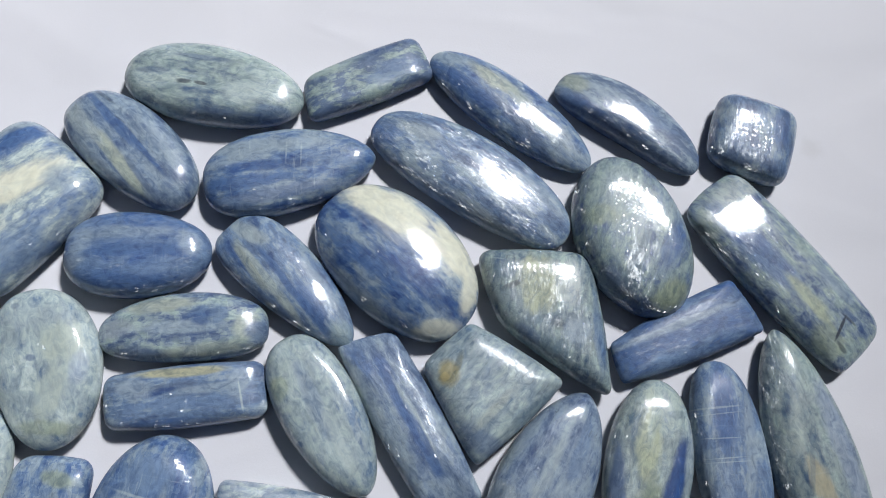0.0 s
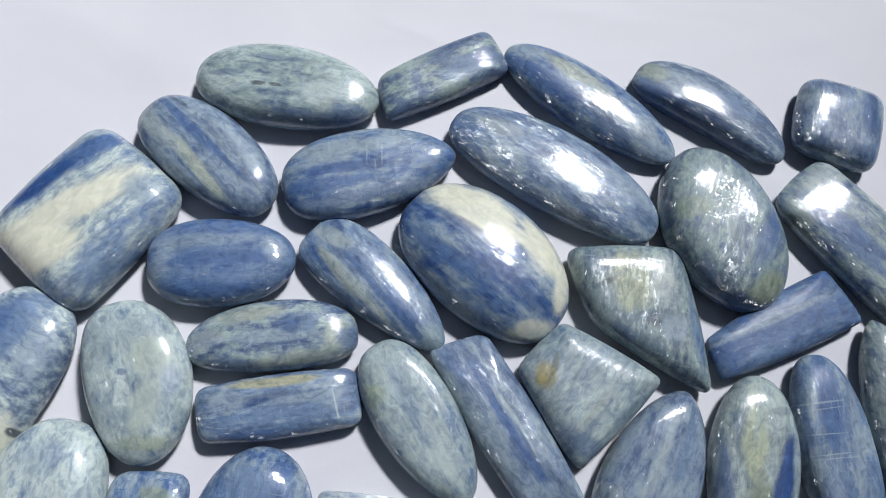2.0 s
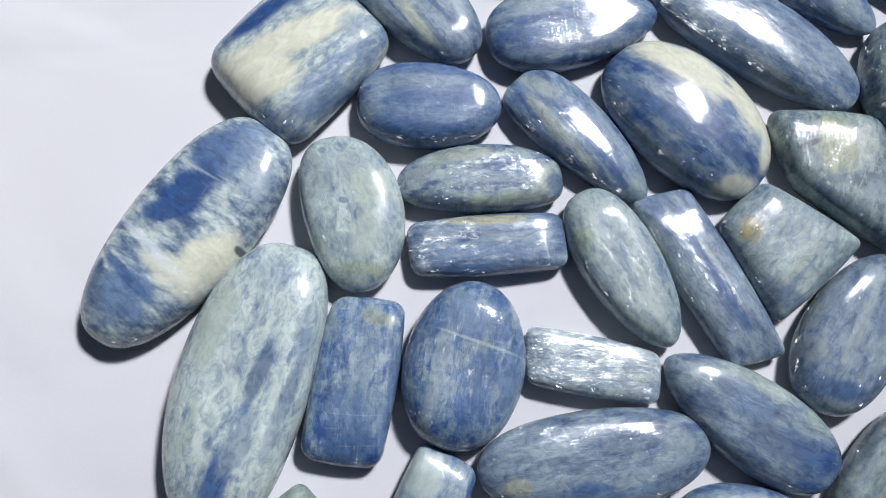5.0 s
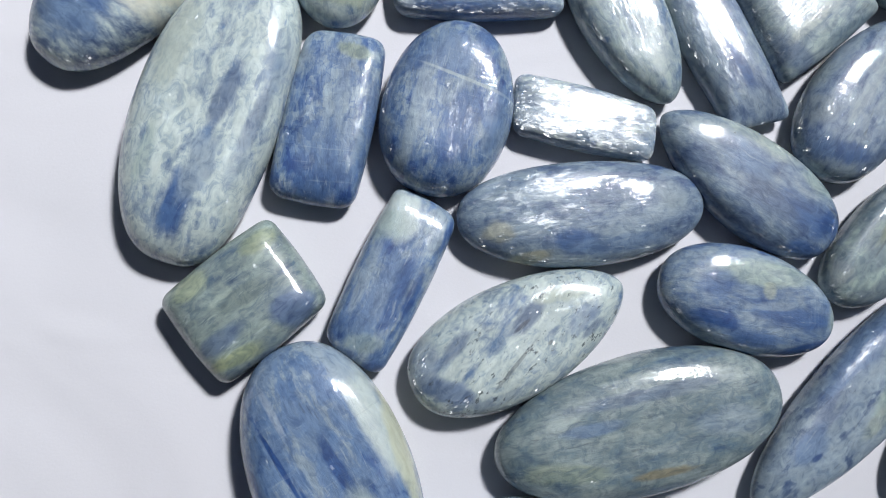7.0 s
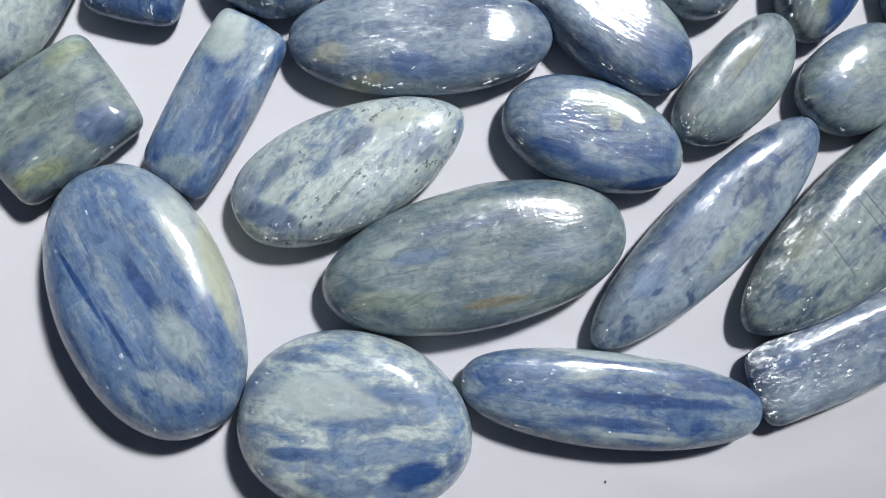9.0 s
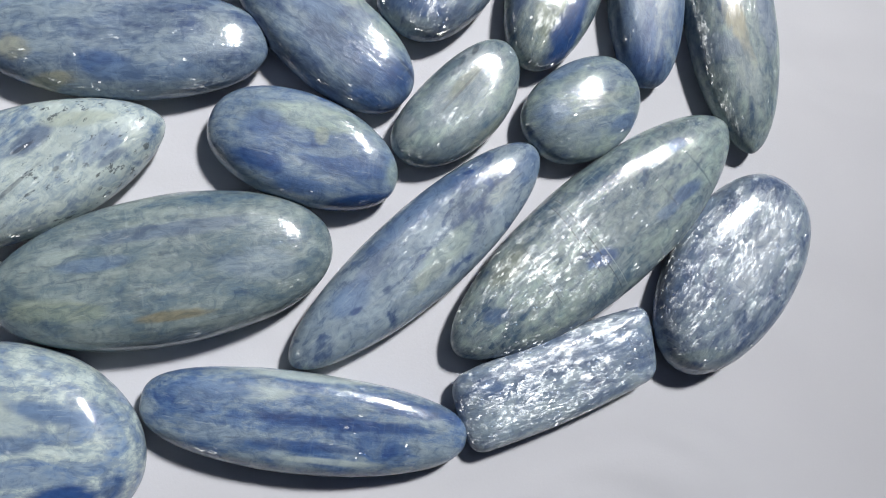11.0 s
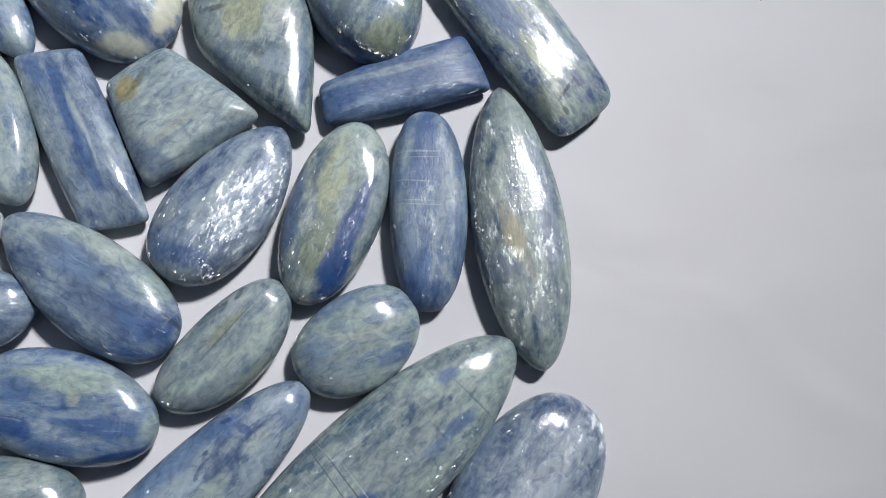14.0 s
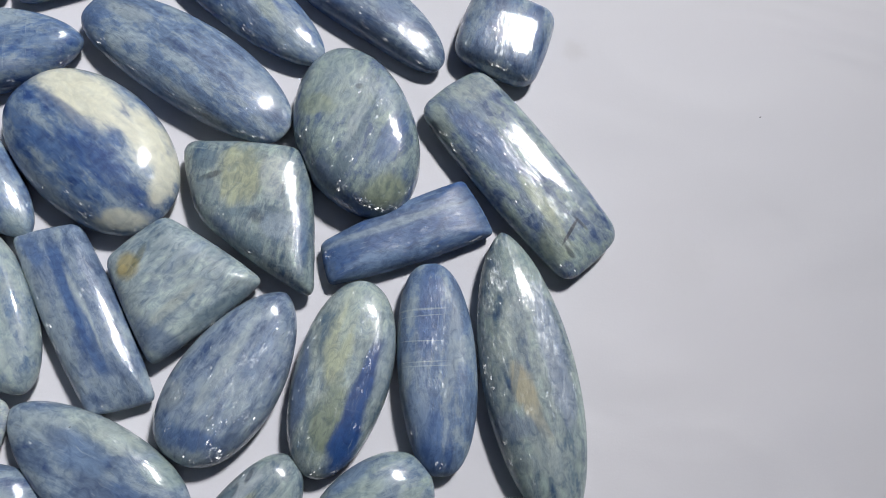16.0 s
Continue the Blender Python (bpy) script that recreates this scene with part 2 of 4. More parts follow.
# fold lines in the paper: middle, turn, half length, half width (millimetres) and rise
CREASES = [(-6, 88, -24, 9, 1.2, 0.06), (-22, 92, -35, 24, 9, 0.12), (86, 85, 8, 45, 3, 0.13), (-90, -46, 3, 40, 3, 0.11), (-104, 70, 62, 40, 6, 0.10),
           (118, -40, 84, 60, 9, 0.03)]


# faint smudges on it: place, size in millimetres, depth
STAINS = [(94, 62, 3.2, 0.16), (121, -50, 4.0, 0.10), (112, 18, 7.0, 0.05)]


def paper_material():
    w = Web("white_paper")
    p = w.vec("MULTIPLY", node(w.ns, "TexCoord").outputs["Object"], (1000, 1000, 1000))
    large = w.noise(w.vec("MULTIPLY", p, (0.014, 0.02, 0.02)), 1.0, 3.0, 0.5, 0.5)
    fibre = w.noise(p, 2.2, 5.0, 0.65)
    w.put(w.bsdf.inputs["Base Color"], w.mix(w.span(large, 0.3, 0.7), (0.549, 0.552, 0.585, 1), (0.570, 0.568, 0.598, 1)))
    tone = w.bsdf.inputs["Base Color"].links[0].from_socket
    for x, y, size, depth in STAINS:
        d = w.vec("LENGTH", w.vec("SUBTRACT", p, (x, y, 0)), (0, 0, 0))
        d = w.num("ADD", w.num("DIVIDE", d, size), w.num("SUBTRACT", w.noise(p, 0.5, 4.0, 0.6), 0.5))
        tone = w.mix(w.span(d, 0.1, 1.1, depth, 0.0), tone, (0.30, 0.28, 0.25, 1))
    w.put(w.bsdf.inputs["Base Color"], tone)
    w.bsdf.inputs["Roughness"].default_value = 0.62
    w.bsdf.inputs["Specular IOR Level"].default_value = 0.35
    cockle = w.noise(w.vec("MULTIPLY", p, (0.02, 0.03, 0.03)), 1.0, 2.0, 0.5, 0.8)
    for x, y, turn, reach, wide, rise in CREASES:
        q = node(w.ns, "SeparateXYZ")
        w.ln.new(w.turned(w.vec("SUBTRACT", p, (x, y, 0)), -turn), q.inputs[0])
        bow = w.num("ADD", q.outputs["Y"], w.num("MULTIPLY", large, wide * 1.5))
        ends = w.span(w.num("ABSOLUTE", q.outputs["X"]), reach * 0.5, reach, 1.0, 0.0)
        step = w.num("MULTIPLY", w.span(bow, -wide, wide), ends)
        cockle = w.num("ADD", cockle, w.num("MULTIPLY", step, rise))
    soft = w.bump(cockle, 0.4, 0.004)
    w.put(w.bsdf.inputs["Normal"], w.bump(fibre, 0.12, 0.0002, soft))
    return w.mat


def plaster(name, colour):
    w = Web(name)
    p = node(w.ns, "TexCoord").outputs["Object"]
    a = w.noise(p, 3.0, 4.0)
    w.put(w.bsdf.inputs["Base Color"], w.mix(a, (*colour, 1), (*[c * 0.85 for c in colour], 1)))
    w.bsdf.inputs["Roughness"].default_value = 0.85
    w.put(w.bsdf.inputs["Normal"], w.bump(w.noise(p, 60.0, 4.0), 0.2, 0.002))
    return w.mat


PAPER = paper_material()
# dark bluish walls, out of view, picked to keep the fill weak and blue
WALL = plaster("wall_paint", (0.027, 0.038, 0.065))
FLOOR = plaster("floor_screed", (0.05, 0.045, 0.04))
WOOD = plaster("table_wood", (0.28, 0.18, 0.11))


# ---- the unseen room, added to close the place ----
def mesh_of(name, bm, mat, smooth=False):
    me = bpy.data.meshes.new(name)
    bm.normal_update()
    bm.to_mesh(me)
    bm.free()
    me.materials.append(mat)
    if smooth:
        me.shade_smooth()
    return me


def slab(name, lo, hi, mat, at=None):
    bm = bmesh.new()
    bmesh.ops.create_cube(bm, size=1.0)
    lo, hi = Vector(lo), Vector(hi)
    for v in bm.verts:
        v.co = Vector([lo[k] + (v.co[k] + 0.5) * (hi[k] - lo[k]) for k in range(3)])
    ob = new(name, mesh_of(name, bm, mat))
    if at is not None:
        ob.matrix_world = at
    return tagged(ob, kind="structure")


FLOOR_Z, CEIL_Z, HALF, BACK = -0.75, 2.15, 1.9, -2.4
W0, W1 = WINDOW_AWAY, WINDOW_AWAY + 0.12
Z0, Z1 = WINDOW_UP - WINDOW_HIGH / 2, WINDOW_UP + WINDOW_HIGH / 2
slab("floor", (-HALF, BACK, FLOOR_Z - 0.1), (HALF, W1, FLOOR_Z), FLOOR, room)
slab("ceiling", (-HALF, BACK, CEIL_Z), (HALF, W1, CEIL_Z + 0.1), WALL, room)
slab("wall_west", (-HALF - 0.12, BACK, FLOOR_Z), (-HALF, W1, CEIL_Z), WALL, room)
slab("wall_east", (HALF, BACK, FLOOR_Z), (HALF + 0.12, W1, CEIL_Z), WALL, room)
slab("wall_south", (-HALF, BACK - 0.12, FLOOR_Z), (HALF, BACK, CEIL_Z), WALL, room)


def window_wall():
    """The wall with the window's opening through it: four blocks in one mesh."""
    bm = bmesh.new()
    hw = WINDOW_WIDE / 2
    for lo, hi in (((-HALF, W0, FLOOR_Z), (-hw, W1, CEIL_Z)), ((hw, W0, FLOOR_Z), (HALF, W1, CEIL_Z)),
                   ((-hw, W0, FLOOR_Z), (hw, W1, Z0)), ((-hw, W0, Z1), (hw, W1, CEIL_Z))):
        made = bmesh.ops.create_cube(bm, size=1.0)["verts"]
        for v in made:
            v.co = Vector([lo[k] + (v.co[k] + 0.5) * (hi[k] - lo[k]) for k in range(3)])
    ob = new("wall_north", mesh_of("wall_north", bm, WALL))
    ob.matrix_world = room
    return tagged(ob, kind="structure")


window_wall()
# unseen slab added to hide part of the window, dimming the right-hand stones
slab("shading_pier", (0.063, 0.72, FLOOR_Z), (HALF, 0.80, CEIL_Z), WALL, room)
slab("counter", (-0.45, -0.40, FLOOR_Z), (0.45, 0.42, -0.0015), WOOD)


def paper_sheet():
    """One large sheet; its cockles and pressed fold lines are in its material."""
    bm = bmesh.new()
    nx, ny, hx, hy = 150, 130, 0.30, 0.26
    grid = []
    for j in range(ny + 1):
        row = []
        for i in range(nx + 1):
            x, y = -hx + 2 * hx * i / nx, -hy + 2 * hy * j / ny
            row.append(bm.verts.new((x, y, 0.0)))
        grid.append(row)
    for j in range(ny):
        for i in range(nx):
            bm.faces.new((grid[j][i], grid[j][i + 1], grid[j + 1][i + 1], grid[j + 1][i]))
    ob = new("paper", mesh_of("paper", bm, PAPER, True))
    return tagged(ob, "white sheet of paper under the stones", "paper", kind="structure")


paper_sheet()


# ---- the stones ----
def dome(outline, height, girdle, power, seed, mat, name):
    """A polished cabochon over an outline in millimetres: flat base, low girdle and a domed top."""
    rings = [(0.0, 0.865), (0.15 * girdle, 0.900), (0.45 * girdle, 0.950), (0.8 * girdle, 0.990), (girdle, 1.0)]
    steps = 22
    for k in range(1, steps):
        s = math.cos(math.pi / 2 * k / steps) ** 0.62
        rings.append((girdle + (height - girdle) * (1 - s ** power) ** 0.52, s))
    bm = bmesh.new()
    n = len(outline)
    loops = []
    for z, s in rings:
        ring = []
        for k, (x, y) in enumerate(outline):
            wob = 1 + 0.010 * noise.noise((x * 0.13 + seed, y * 0.13, z * 0.1))
            lump = 0.28 * noise.noise((x * s * 0.11 + seed, y * s * 0.11, 7.0)) * min(1.0, max(0.0, (z - girdle) / (height - girdle)))
            ring.append(bm.verts.new((x * s * wob * MM, y * s * wob * MM, (z + lump) * MM)))
        loops.append(ring)
    for a, b in zip(loops, loops[1:]):
        for k in range(n):
            bm.faces.new((a[k], a[(k + 1) % n], b[(k + 1) % n], b[k]))
    top = bm.verts.new((0, 0, (height + 0.28 * noise.noise((seed, 0, 7.0))) * MM))
    for k in range(n):
        bm.faces.new((loops[-1][k], loops[-1][(k + 1) % n], top))
    rim = [bm.verts.new(v.co) for v in loops[0]]      # the flat base has its own rim, so that the wall keeps an upright shading
    bm.faces.new(list(reversed(rim)))
    return new(name, mesh_of(name, bm, mat, True))


def finish(ob, x, y, turn, label):
    ob.matrix_world = pose(x * MM, y * MM, 0, 0, 0, turn)
    return tagged(ob, label, "gemstone", "polished stones on the paper")


def cab(name, x, y, length, width, turn, tip, tail, bow, height, mat, label, power=5.2):
    """A stone with a rounded outline: tip and tail are how pointed its two ends are (0.5 an ellipse, 0.8 a point)."""
    pts = []
    n = 56
    at = (tail - tip) / (tail + tip)
    most = (1 - at) ** tip * (1 + at) ** tail
    for side in (-1, 1):
        for k in range(n):
            a = math.pi * (k + 0.5) / n
            u = -math.cos(a) if side < 0 else math.cos(a)
            h = width / 2 * (1 - u) ** tip * (1 + u) ** tail / most
            pts.append((u * length / 2, bow * (1 - u * u) + side * h))
    ob = dome(pts, height, min(0.42 * height, 2.8), power, x * 0.7 + y, mat, name)
    return finish(ob, x, y, turn, label)


def block(name, corners, radius, height, mat, label, power=5.2):
    """A four-cornered stone with rounded corners, its corners clockwise from the end of a long side."""
    cs = [Vector(c) for c in corners]
    mid = sum(cs, Vector((0, 0))) / 4
    edges = [cs[(k + 1) % 4] - cs[k] for k in range(4)]
    lead = edges[0] - edges[2] if (edges[0] - edges[2]).length > (edges[1] - edges[3]).length else edges[1] - edges[3]
    turn = math.atan2(lead.y, lead.x)
    back = Matrix.Rotation(-turn, 2)
    cs = [back @ (c - mid) for c in reversed(cs)]
    pts = []
    for k in range(4):
        c, before, after = cs[k], cs[k - 1], cs[(k + 1) % 4]
        a, b = (before - c).normalized(), (after - c).normalized()
        p0, p2 = c + a * radius, c + b * radius
        for j in range(13):
            t = j / 12
            pts.append((1 - t) ** 2 * p0 + 2 * t * (1 - t) * c + t * t * p2)
        q0, q1 = p2, after + (c - after).normalized() * radius
        swell = Vector((b.y, -b.x)) * (q1 - q0).length * 0.022
        for j in range(1, 18):
            t = j / 18
            pts.append(q0.lerp(q1, t) + swell * 4 * t * (1 - t))
    ob = dome([(p.x, p.y) for p in pts], height, min(0.44 * height, 2.9), power, mid.x * 0.7 + mid.y, mat, name)
    return finish(ob, mid.x, mid.y, math.degrees(turn), label)


cab("oval_cabochon", -29.5, 72.8, 35.5, 17.0, -11.4, 0.49, 0.44, 0.31, 7.0,
    kyanite(((0.20,0.26,0.29), GREEN, (0.42,0.50,0.48)), fibre=2, zones=[
        (-4.9, -1.8, 1.4, 0.5, 6, INK, 0.75), (-1.6, -1.6, 1.3, 0.4, -2, INK, 0.75), (-2.1, 4.0, 6.6, 0.6, 3, SLATE, 0.62),
        (-11.5, -0.5, 3.2, 0.7, 6, SLATE, 0.62), (6.0, -6.9, 11.9, 1.7, 6, SLATE, 0.75), (13.1, -4.5, 4.3, 1.8, 11, BLUE, 0.62),
        (6.9, -1.4, 4.3, 2.5, 11, PALE, 0.62)], flecks=0.2),
    "pale grey-green polished oval stone with dark flecks")
block("rectangular_cabochon", [(-12.6, 75.2), (10.5, 85.8), (14.4, 76.0), (-11.1, 65.3)], 2.7, 5.2,
    kyanite((SLATE, SLATE, GREEN), fibre=-7, zones=[
        (5.2, -1.7, 5.9, 2.5, -0, MID, 0.75), (-6.0, 3.7, 6.9, 1.5, 0, GREEN, 0.62)], silver=0.15),
    "grey-blue polished bar-shaped stone with rounded corners")
cab("oval_cabochon", 29.2, 68.5, 39.6, 13.0, -39.2, 0.50, 0.46, 0.57, 6.0,
    kyanite((BLUE, MID, GREY), fibre=-4, zones=[
        (-16.5, 1.3, 5.7, 1.6, 19, GREY, 0.88), (-6.4, 2.3, 5.6, 1.8, 1, (0.38,0.42,0.36), 1), (4.8, 1.0, 8.9, 1.5, -12, (0.34,0.40,0.36), 0.88),
        (-10.5, -2.2, 10.1, 1.8, 2, BLUE, 0.75), (4.1, -2.4, 9.9, 1.3, -10, SLATE, 0.88), (11.8, 0.0, 4.5, 2.5, -21, GREY, 0.62),
        (-10.4, -6.7, 8.9, 2.0, -4, DEEP, 0.62)], silver=0.12, gloss=0.62),
    "slate-blue pointed oval stone with a greenish streak", power=2.2)
cab("oval_cabochon", 53.4, 65.6, 33.6, 12.2, -36.1, 0.42, 0.33, 2.37, 5.6,
    kyanite((SLATE, SLATE, GREY), fibre=-4, zones=[
        (-13.7, 0.7, 3.5, 2.9, 30, (0.30,0.35,0.30), 0.88), (-5.1, 2.8, 6.7, 2.1, 2, GREY, 0.62), (-7.7, -3.1, 8.9, 2.1, -10, BLUE, 0.75),
        (3.4, 3.3, 5.5, 2.7, -4, MID, 0.62), (1.2, -3.7, 9.8, 1.6, -4, (0.09,0.13,0.22), 0.75)], silver=0.2, gloss=0.62),
    "slate-grey polished oval stone with a silvery sheen", power=2.0)
block("square_cabochon", [(74.1, 73.6), (90.5, 68.0), (84.1, 50.9), (68.6, 58.0)], 4.4, 6.9,
    kyanite((SLATE, MID, GREY), fibre=7, zones=[
        (-2.3, 4.3, 5.3, 1.7, 7, BLUE, 0.75), (6.4, -1.6, 4.9, 1.5, -71, SLATE, 0.62)], silver=0.2),
    "small square grey-blue polished stone", power=4.5)
block("square_cabochon", [(-63.3, 66.7), (-46.6, 50.7), (-65.4, 28.3), (-82.3, 45.5)], 5.9, 8.5,
    kyanite(((0.20, 0.28, 0.40), GREY, PALE), fibre=-7, zones=[
        (1.2, -1.4, 15.1, 3.1, -21, CREAM, 1), (8.7, 0.3, 6.8, 4.4, -18, CREAM, 1), (0.0, -8.0, 9.2, 1.8, -8, DEEP, 1),
        (-10.0, -6.3, 5.2, 2.6, -17, BLUE, 1), (-11.5, -9.1, 6.3, 1.6, -17, GREY, 0.88), (4.2, 9.5, 6.0, 3.2, -3, MID, 0.75),
        (-9.2, 5.5, 3.1, 2.8, -52, GREY, 0.75)], grain=0.5, cloud=0.5),
    "square blue stone crossed by a broad cream band")
cab("oval_cabochon", -44.2, 59.0, 30.7, 15.9, -42.5, 0.42, 0.38, 0.49, 6.8,
    kyanite((SLATE, (0.20,0.27,0.35), GREY), fibre=-6, zones=[
        (0.8, -3.1, 8.8, 1.3, -6, (0.38,0.42,0.34), 0.88), (-9.5, -2.7, 6.8, 1.7, -6, (0.33,0.39,0.40), 0.88), (-6.3, 1.5, 9.0, 0.9, -7, BLUE, 0.88),
        (0.8, 1.4, 10.0, 0.6, -7, BLUE, 0.88), (7.8, -3.1, 6.6, 0.6, -9, SLATE, 0.75), (-2.4, -5.7, 5.5, 1.1, -6, GREY, 0.62),
        (4.6, -4.3, 5.5, 0.8, -6, (0.35,0.40,0.34), 0.75), (5.6, 3.9, 5.6, 1.3, -16, GREY, 0.62), (-10.7, 3.9, 3.4, 0.4, 3, INK, 0.38)], scratch=0.2),
    "grey-blue streaked oval stone")
cab("teardrop_cabochon", -14.3, 54.9, 33.2, 17.1, 11.6, 0.58, 0.38, 0.35, 6.6,
    kyanite((BLUE, MID, GREY), fibre=-5, zones=[
        (-3.9, 4.7, 11.9, 1.6, -8, GREY, 1), (-10.7, 3.0, 5.3, 1.2, 1, GREY, 0.75), (-3.6, 0.5, 9.7, 1.2, -7, DEEP, 0.62),
        (-9.4, -1.9, 9.5, 1.6, -5, BLUE, 0.88), (-3.6, -5.2, 11.8, 1.4, 1, (0.16,0.22,0.34), 0.75), (-10.2, -6.3, 6.3, 1.1, -21, MID, 0.75),
        (0.1, 2.9, 2.6, 0.2, 77, PALE, 0.35), (2.7, 1.8, 2.6, 0.2, 77, PALE, 0.35), (8.3, -0.4, 6.5, 0.9, -19, MID, 0.62)], scratch=0.6),
    "blue teardrop stone with fine cross lines")
cab("oval_cabochon", 20.3, 53.2, 44.1, 16.7, -33.6, 0.41, 0.40, 1.21, 7.1,
    kyanite((SLATE, MID, GREY), fibre=-4, zones=[
        (-19.7, -1.8, 4.4, 3.0, 10, BLUE, 0.75), (-13.3, -8.9, 6.5, 2.3, -12, (0.16,0.22,0.33), 0.75), (-13.1, 2.3, 5.5, 1.7, 10, (0.32,0.38,0.40), 0.75),
        (3.8, -6.5, 11.6, 1.9, -1, (0.28,0.34,0.38), 0.75), (16.1, -7.0, 6.3, 1.6, 10, (0.30,0.32,0.30), 0.75), (14.5, 4.0, 6.4, 1.7, -13, GREY, 0.62),
        (-2.4, -6.3, 10.6, 1.2, -4, MID, 0.75)], silver=0.09, gloss=0.6, grain=1.2, plane=(0.12, 0.05, 0.99)),
    "large slate-blue oval stone with a bright silvery sheen", power=2.6)
cab("oval_cabochon", 51.8, 41.5, 33.8, 21.9, -74.1, 0.52, 0.53, -0.76, 8.9,
    kyanite((SLATE, (0.20,0.27,0.30), GREEN), fibre=-37, zones=[
        (-7.8, -1.3, 6.1, 6.8, 75, (0.34,0.42,0.40), 0.75), (-4.6, -6.5, 2.2, 3.5, -26, (0.30,0.36,0.27), 0.75), (5.2, -3.3, 9.8, 1.4, -40, TEAL, 1),
        (5.1, 4.1, 6.6, 2.2, -46, BLUE, 0.75), (13.9, 0.2, 5.1, 2.6, -75, MOSS, 0.62), (13.7, -7.9, 6.8, 2.6, 58, BLUE, 0.88),
        (8.9, -9.5, 2.9, 4.2, 74, SLATE, 0.75), (-5.9, 1.5, 0.8, 0.6, 75, INK, 0.5), (-1.5, 0.9, 7.8, 1.0, -40, PALE, 0.5),
        (-3.3, 6.9, 3.1, 4.5, 75, GREY, 0.62)], mosaic=0.3, silver=0.2, cloud=0.3, plane=(0.02, 0.12, 0.99), shine=(6.0, -2.7, 10.6, 2.9, -34)),
    "dark green-grey oval stone with mottled patches")
block("rectangular_cabochon", [(74.3, 56.0), (99.1, 22.5), (88.4, 12.9), (62.1, 46.4)], 3.9, 6.4,
    kyanite((SLATE, (0.24,0.31,0.36), GREEN), fibre=-1, zones=[
        (-17.3, 3.9, 6.8, 2.8, 75, (0.36,0.42,0.42), 1), (-15.8, -5.6, 2.6, 3.9, 54, (0.30,0.36,0.33), 0.88), (-15.9, -7.6, 1.5, 0.6, -0, INK, 0.62),
        (-12.7, -1.4, 3.2, 2.8, 54, GREY, 0.75), (-6.6, -2.5, 11.3, 2.8, 5, BLUE, 0.88), (-0.6, -3.5, 9.2, 1.3, 10, MID, 0.75),
        (7.3, -2.1, 6.1, 1.6, -1, (0.40,0.45,0.34), 1), (14.7, -4.6, 4.0, 2.7, -0, MOSS, 0.5), (14.5, -1.3, 2.9, 0.3, -69, INK, 0.88),
        (14.5, 1.3, 2.0, 0.3, 10, INK, 0.62), (17.4, -3.6, 1.6, 0.5, -1, INK, 0.62), (3.8, -10.1, 11.0, 1.3, 5, SLATE, 0.88),
        (8.0, 4.3, 6.2, 1.6, -1, GREY, 0.75)], mosaic=0.4, silver=0.15),
    "large slate-blue rectangular stone with a dark cracked end", power=3.2)
cab("oval_cabochon", -41.2, 38.6, 26.1, 16.3, -0.7, 0.45, 0.38, -0.38, 6.9,
    kyanite((BLUE, (0.12,0.19,0.33), MID), fibre=3, zones=[
        (-3.5, 2.7, 11.1, 1.3, 2, GREY, 0.56), (-9.3, -0.4, 4.1, 2.1, 64, GREY, 0.62), (0.7, -0.5, 10.1, 1.3, 3, BLUE, 0.88),
        (-2.1, -5.7, 11.0, 2.1, -1, BLUE, 0.75), (-12.1, -3.5, 2.5, 2.6, -1, (0.22,0.28,0.36), 0.75), (3.8, -3.7, 5.0, 1.5, 10, MID, 0.62),
        (-1.9, -9.8, 9.9, 1.4, -1, DEEP, 0.62), (9.7, 1.5, 2.7, 2.1, -51, GREY, 0.62)], scratch=0.3),
    "deep blue streaked oval stone")
cab("oval_cabochon", -14.0, 32.6, 32.0, 13.5, -45.0, 0.55, 0.27, 0.62, 6.0,
    kyanite((SLATE, MID, GREY), fibre=-7, zones=[
        (-11.9, 1.2, 4.2, 1.7, 11, (0.30,0.36,0.38), 0.88), (-9.8, -2.7, 4.2, 1.5, -9, DEEP, 0.62), (-3.1, -2.5, 11.3, 1.0, -7, (0.36,0.42,0.40), 0.88),
        (2.1, -0.7, 10.2, 0.8, -7, BLUE, 0.88), (7.2, -0.4, 6.1, 1.4, -8, BLUE, 0.88), (-6.8, -2.9, 6.2, 0.8, -9, (0.30,0.34,0.30), 0.75),
        (5.2, 3.5, 7.2, 1.0, -10, GREY, 0.62), (13.6, -0.1, 3.0, 2.1, -10, GREEN, 0.5), (4.0, -5.9, 9.0, 1.0, -4, SLATE, 0.75)], silver=0.12),
    "grey-blue pear-shaped stone with a silvery end", power=2.4)
cab("oval_cabochon", 5.7, 36.5, 35.2, 23.2, -45.5, 0.43, 0.41, 0.71, 9.1,
    kyanite((BLUE, MID, GREY), fibre=2, zones=[
        (-7.5, 5.5, 11.9, 4.5, 8, CREAM, 1), (6.3, 8.0, 6.5, 3.3, -13, CREAM, 1), (13.4, 5.7, 5.5, 1.9, -58, CREAM, 0.88),
        (14.6, -4.2, 4.7, 1.7, 54, CREAM, 0.75), (-3.6, -4.6, 10.6, 1.5, 3, BLUE, 0.75), (6.2, -1.2, 10.5, 1.9, 3, DEEP, 0.62),
        (0.1, -10.0, 7.3, 1.3, 3, GREY, 0.75), (-3.6, 1.5, 9.6, 1.1, 6, DEEP, 0.62)], scratch=0.15, grain=0.65),
    "blue oval stone with a broad cream edge band", power=2.3)
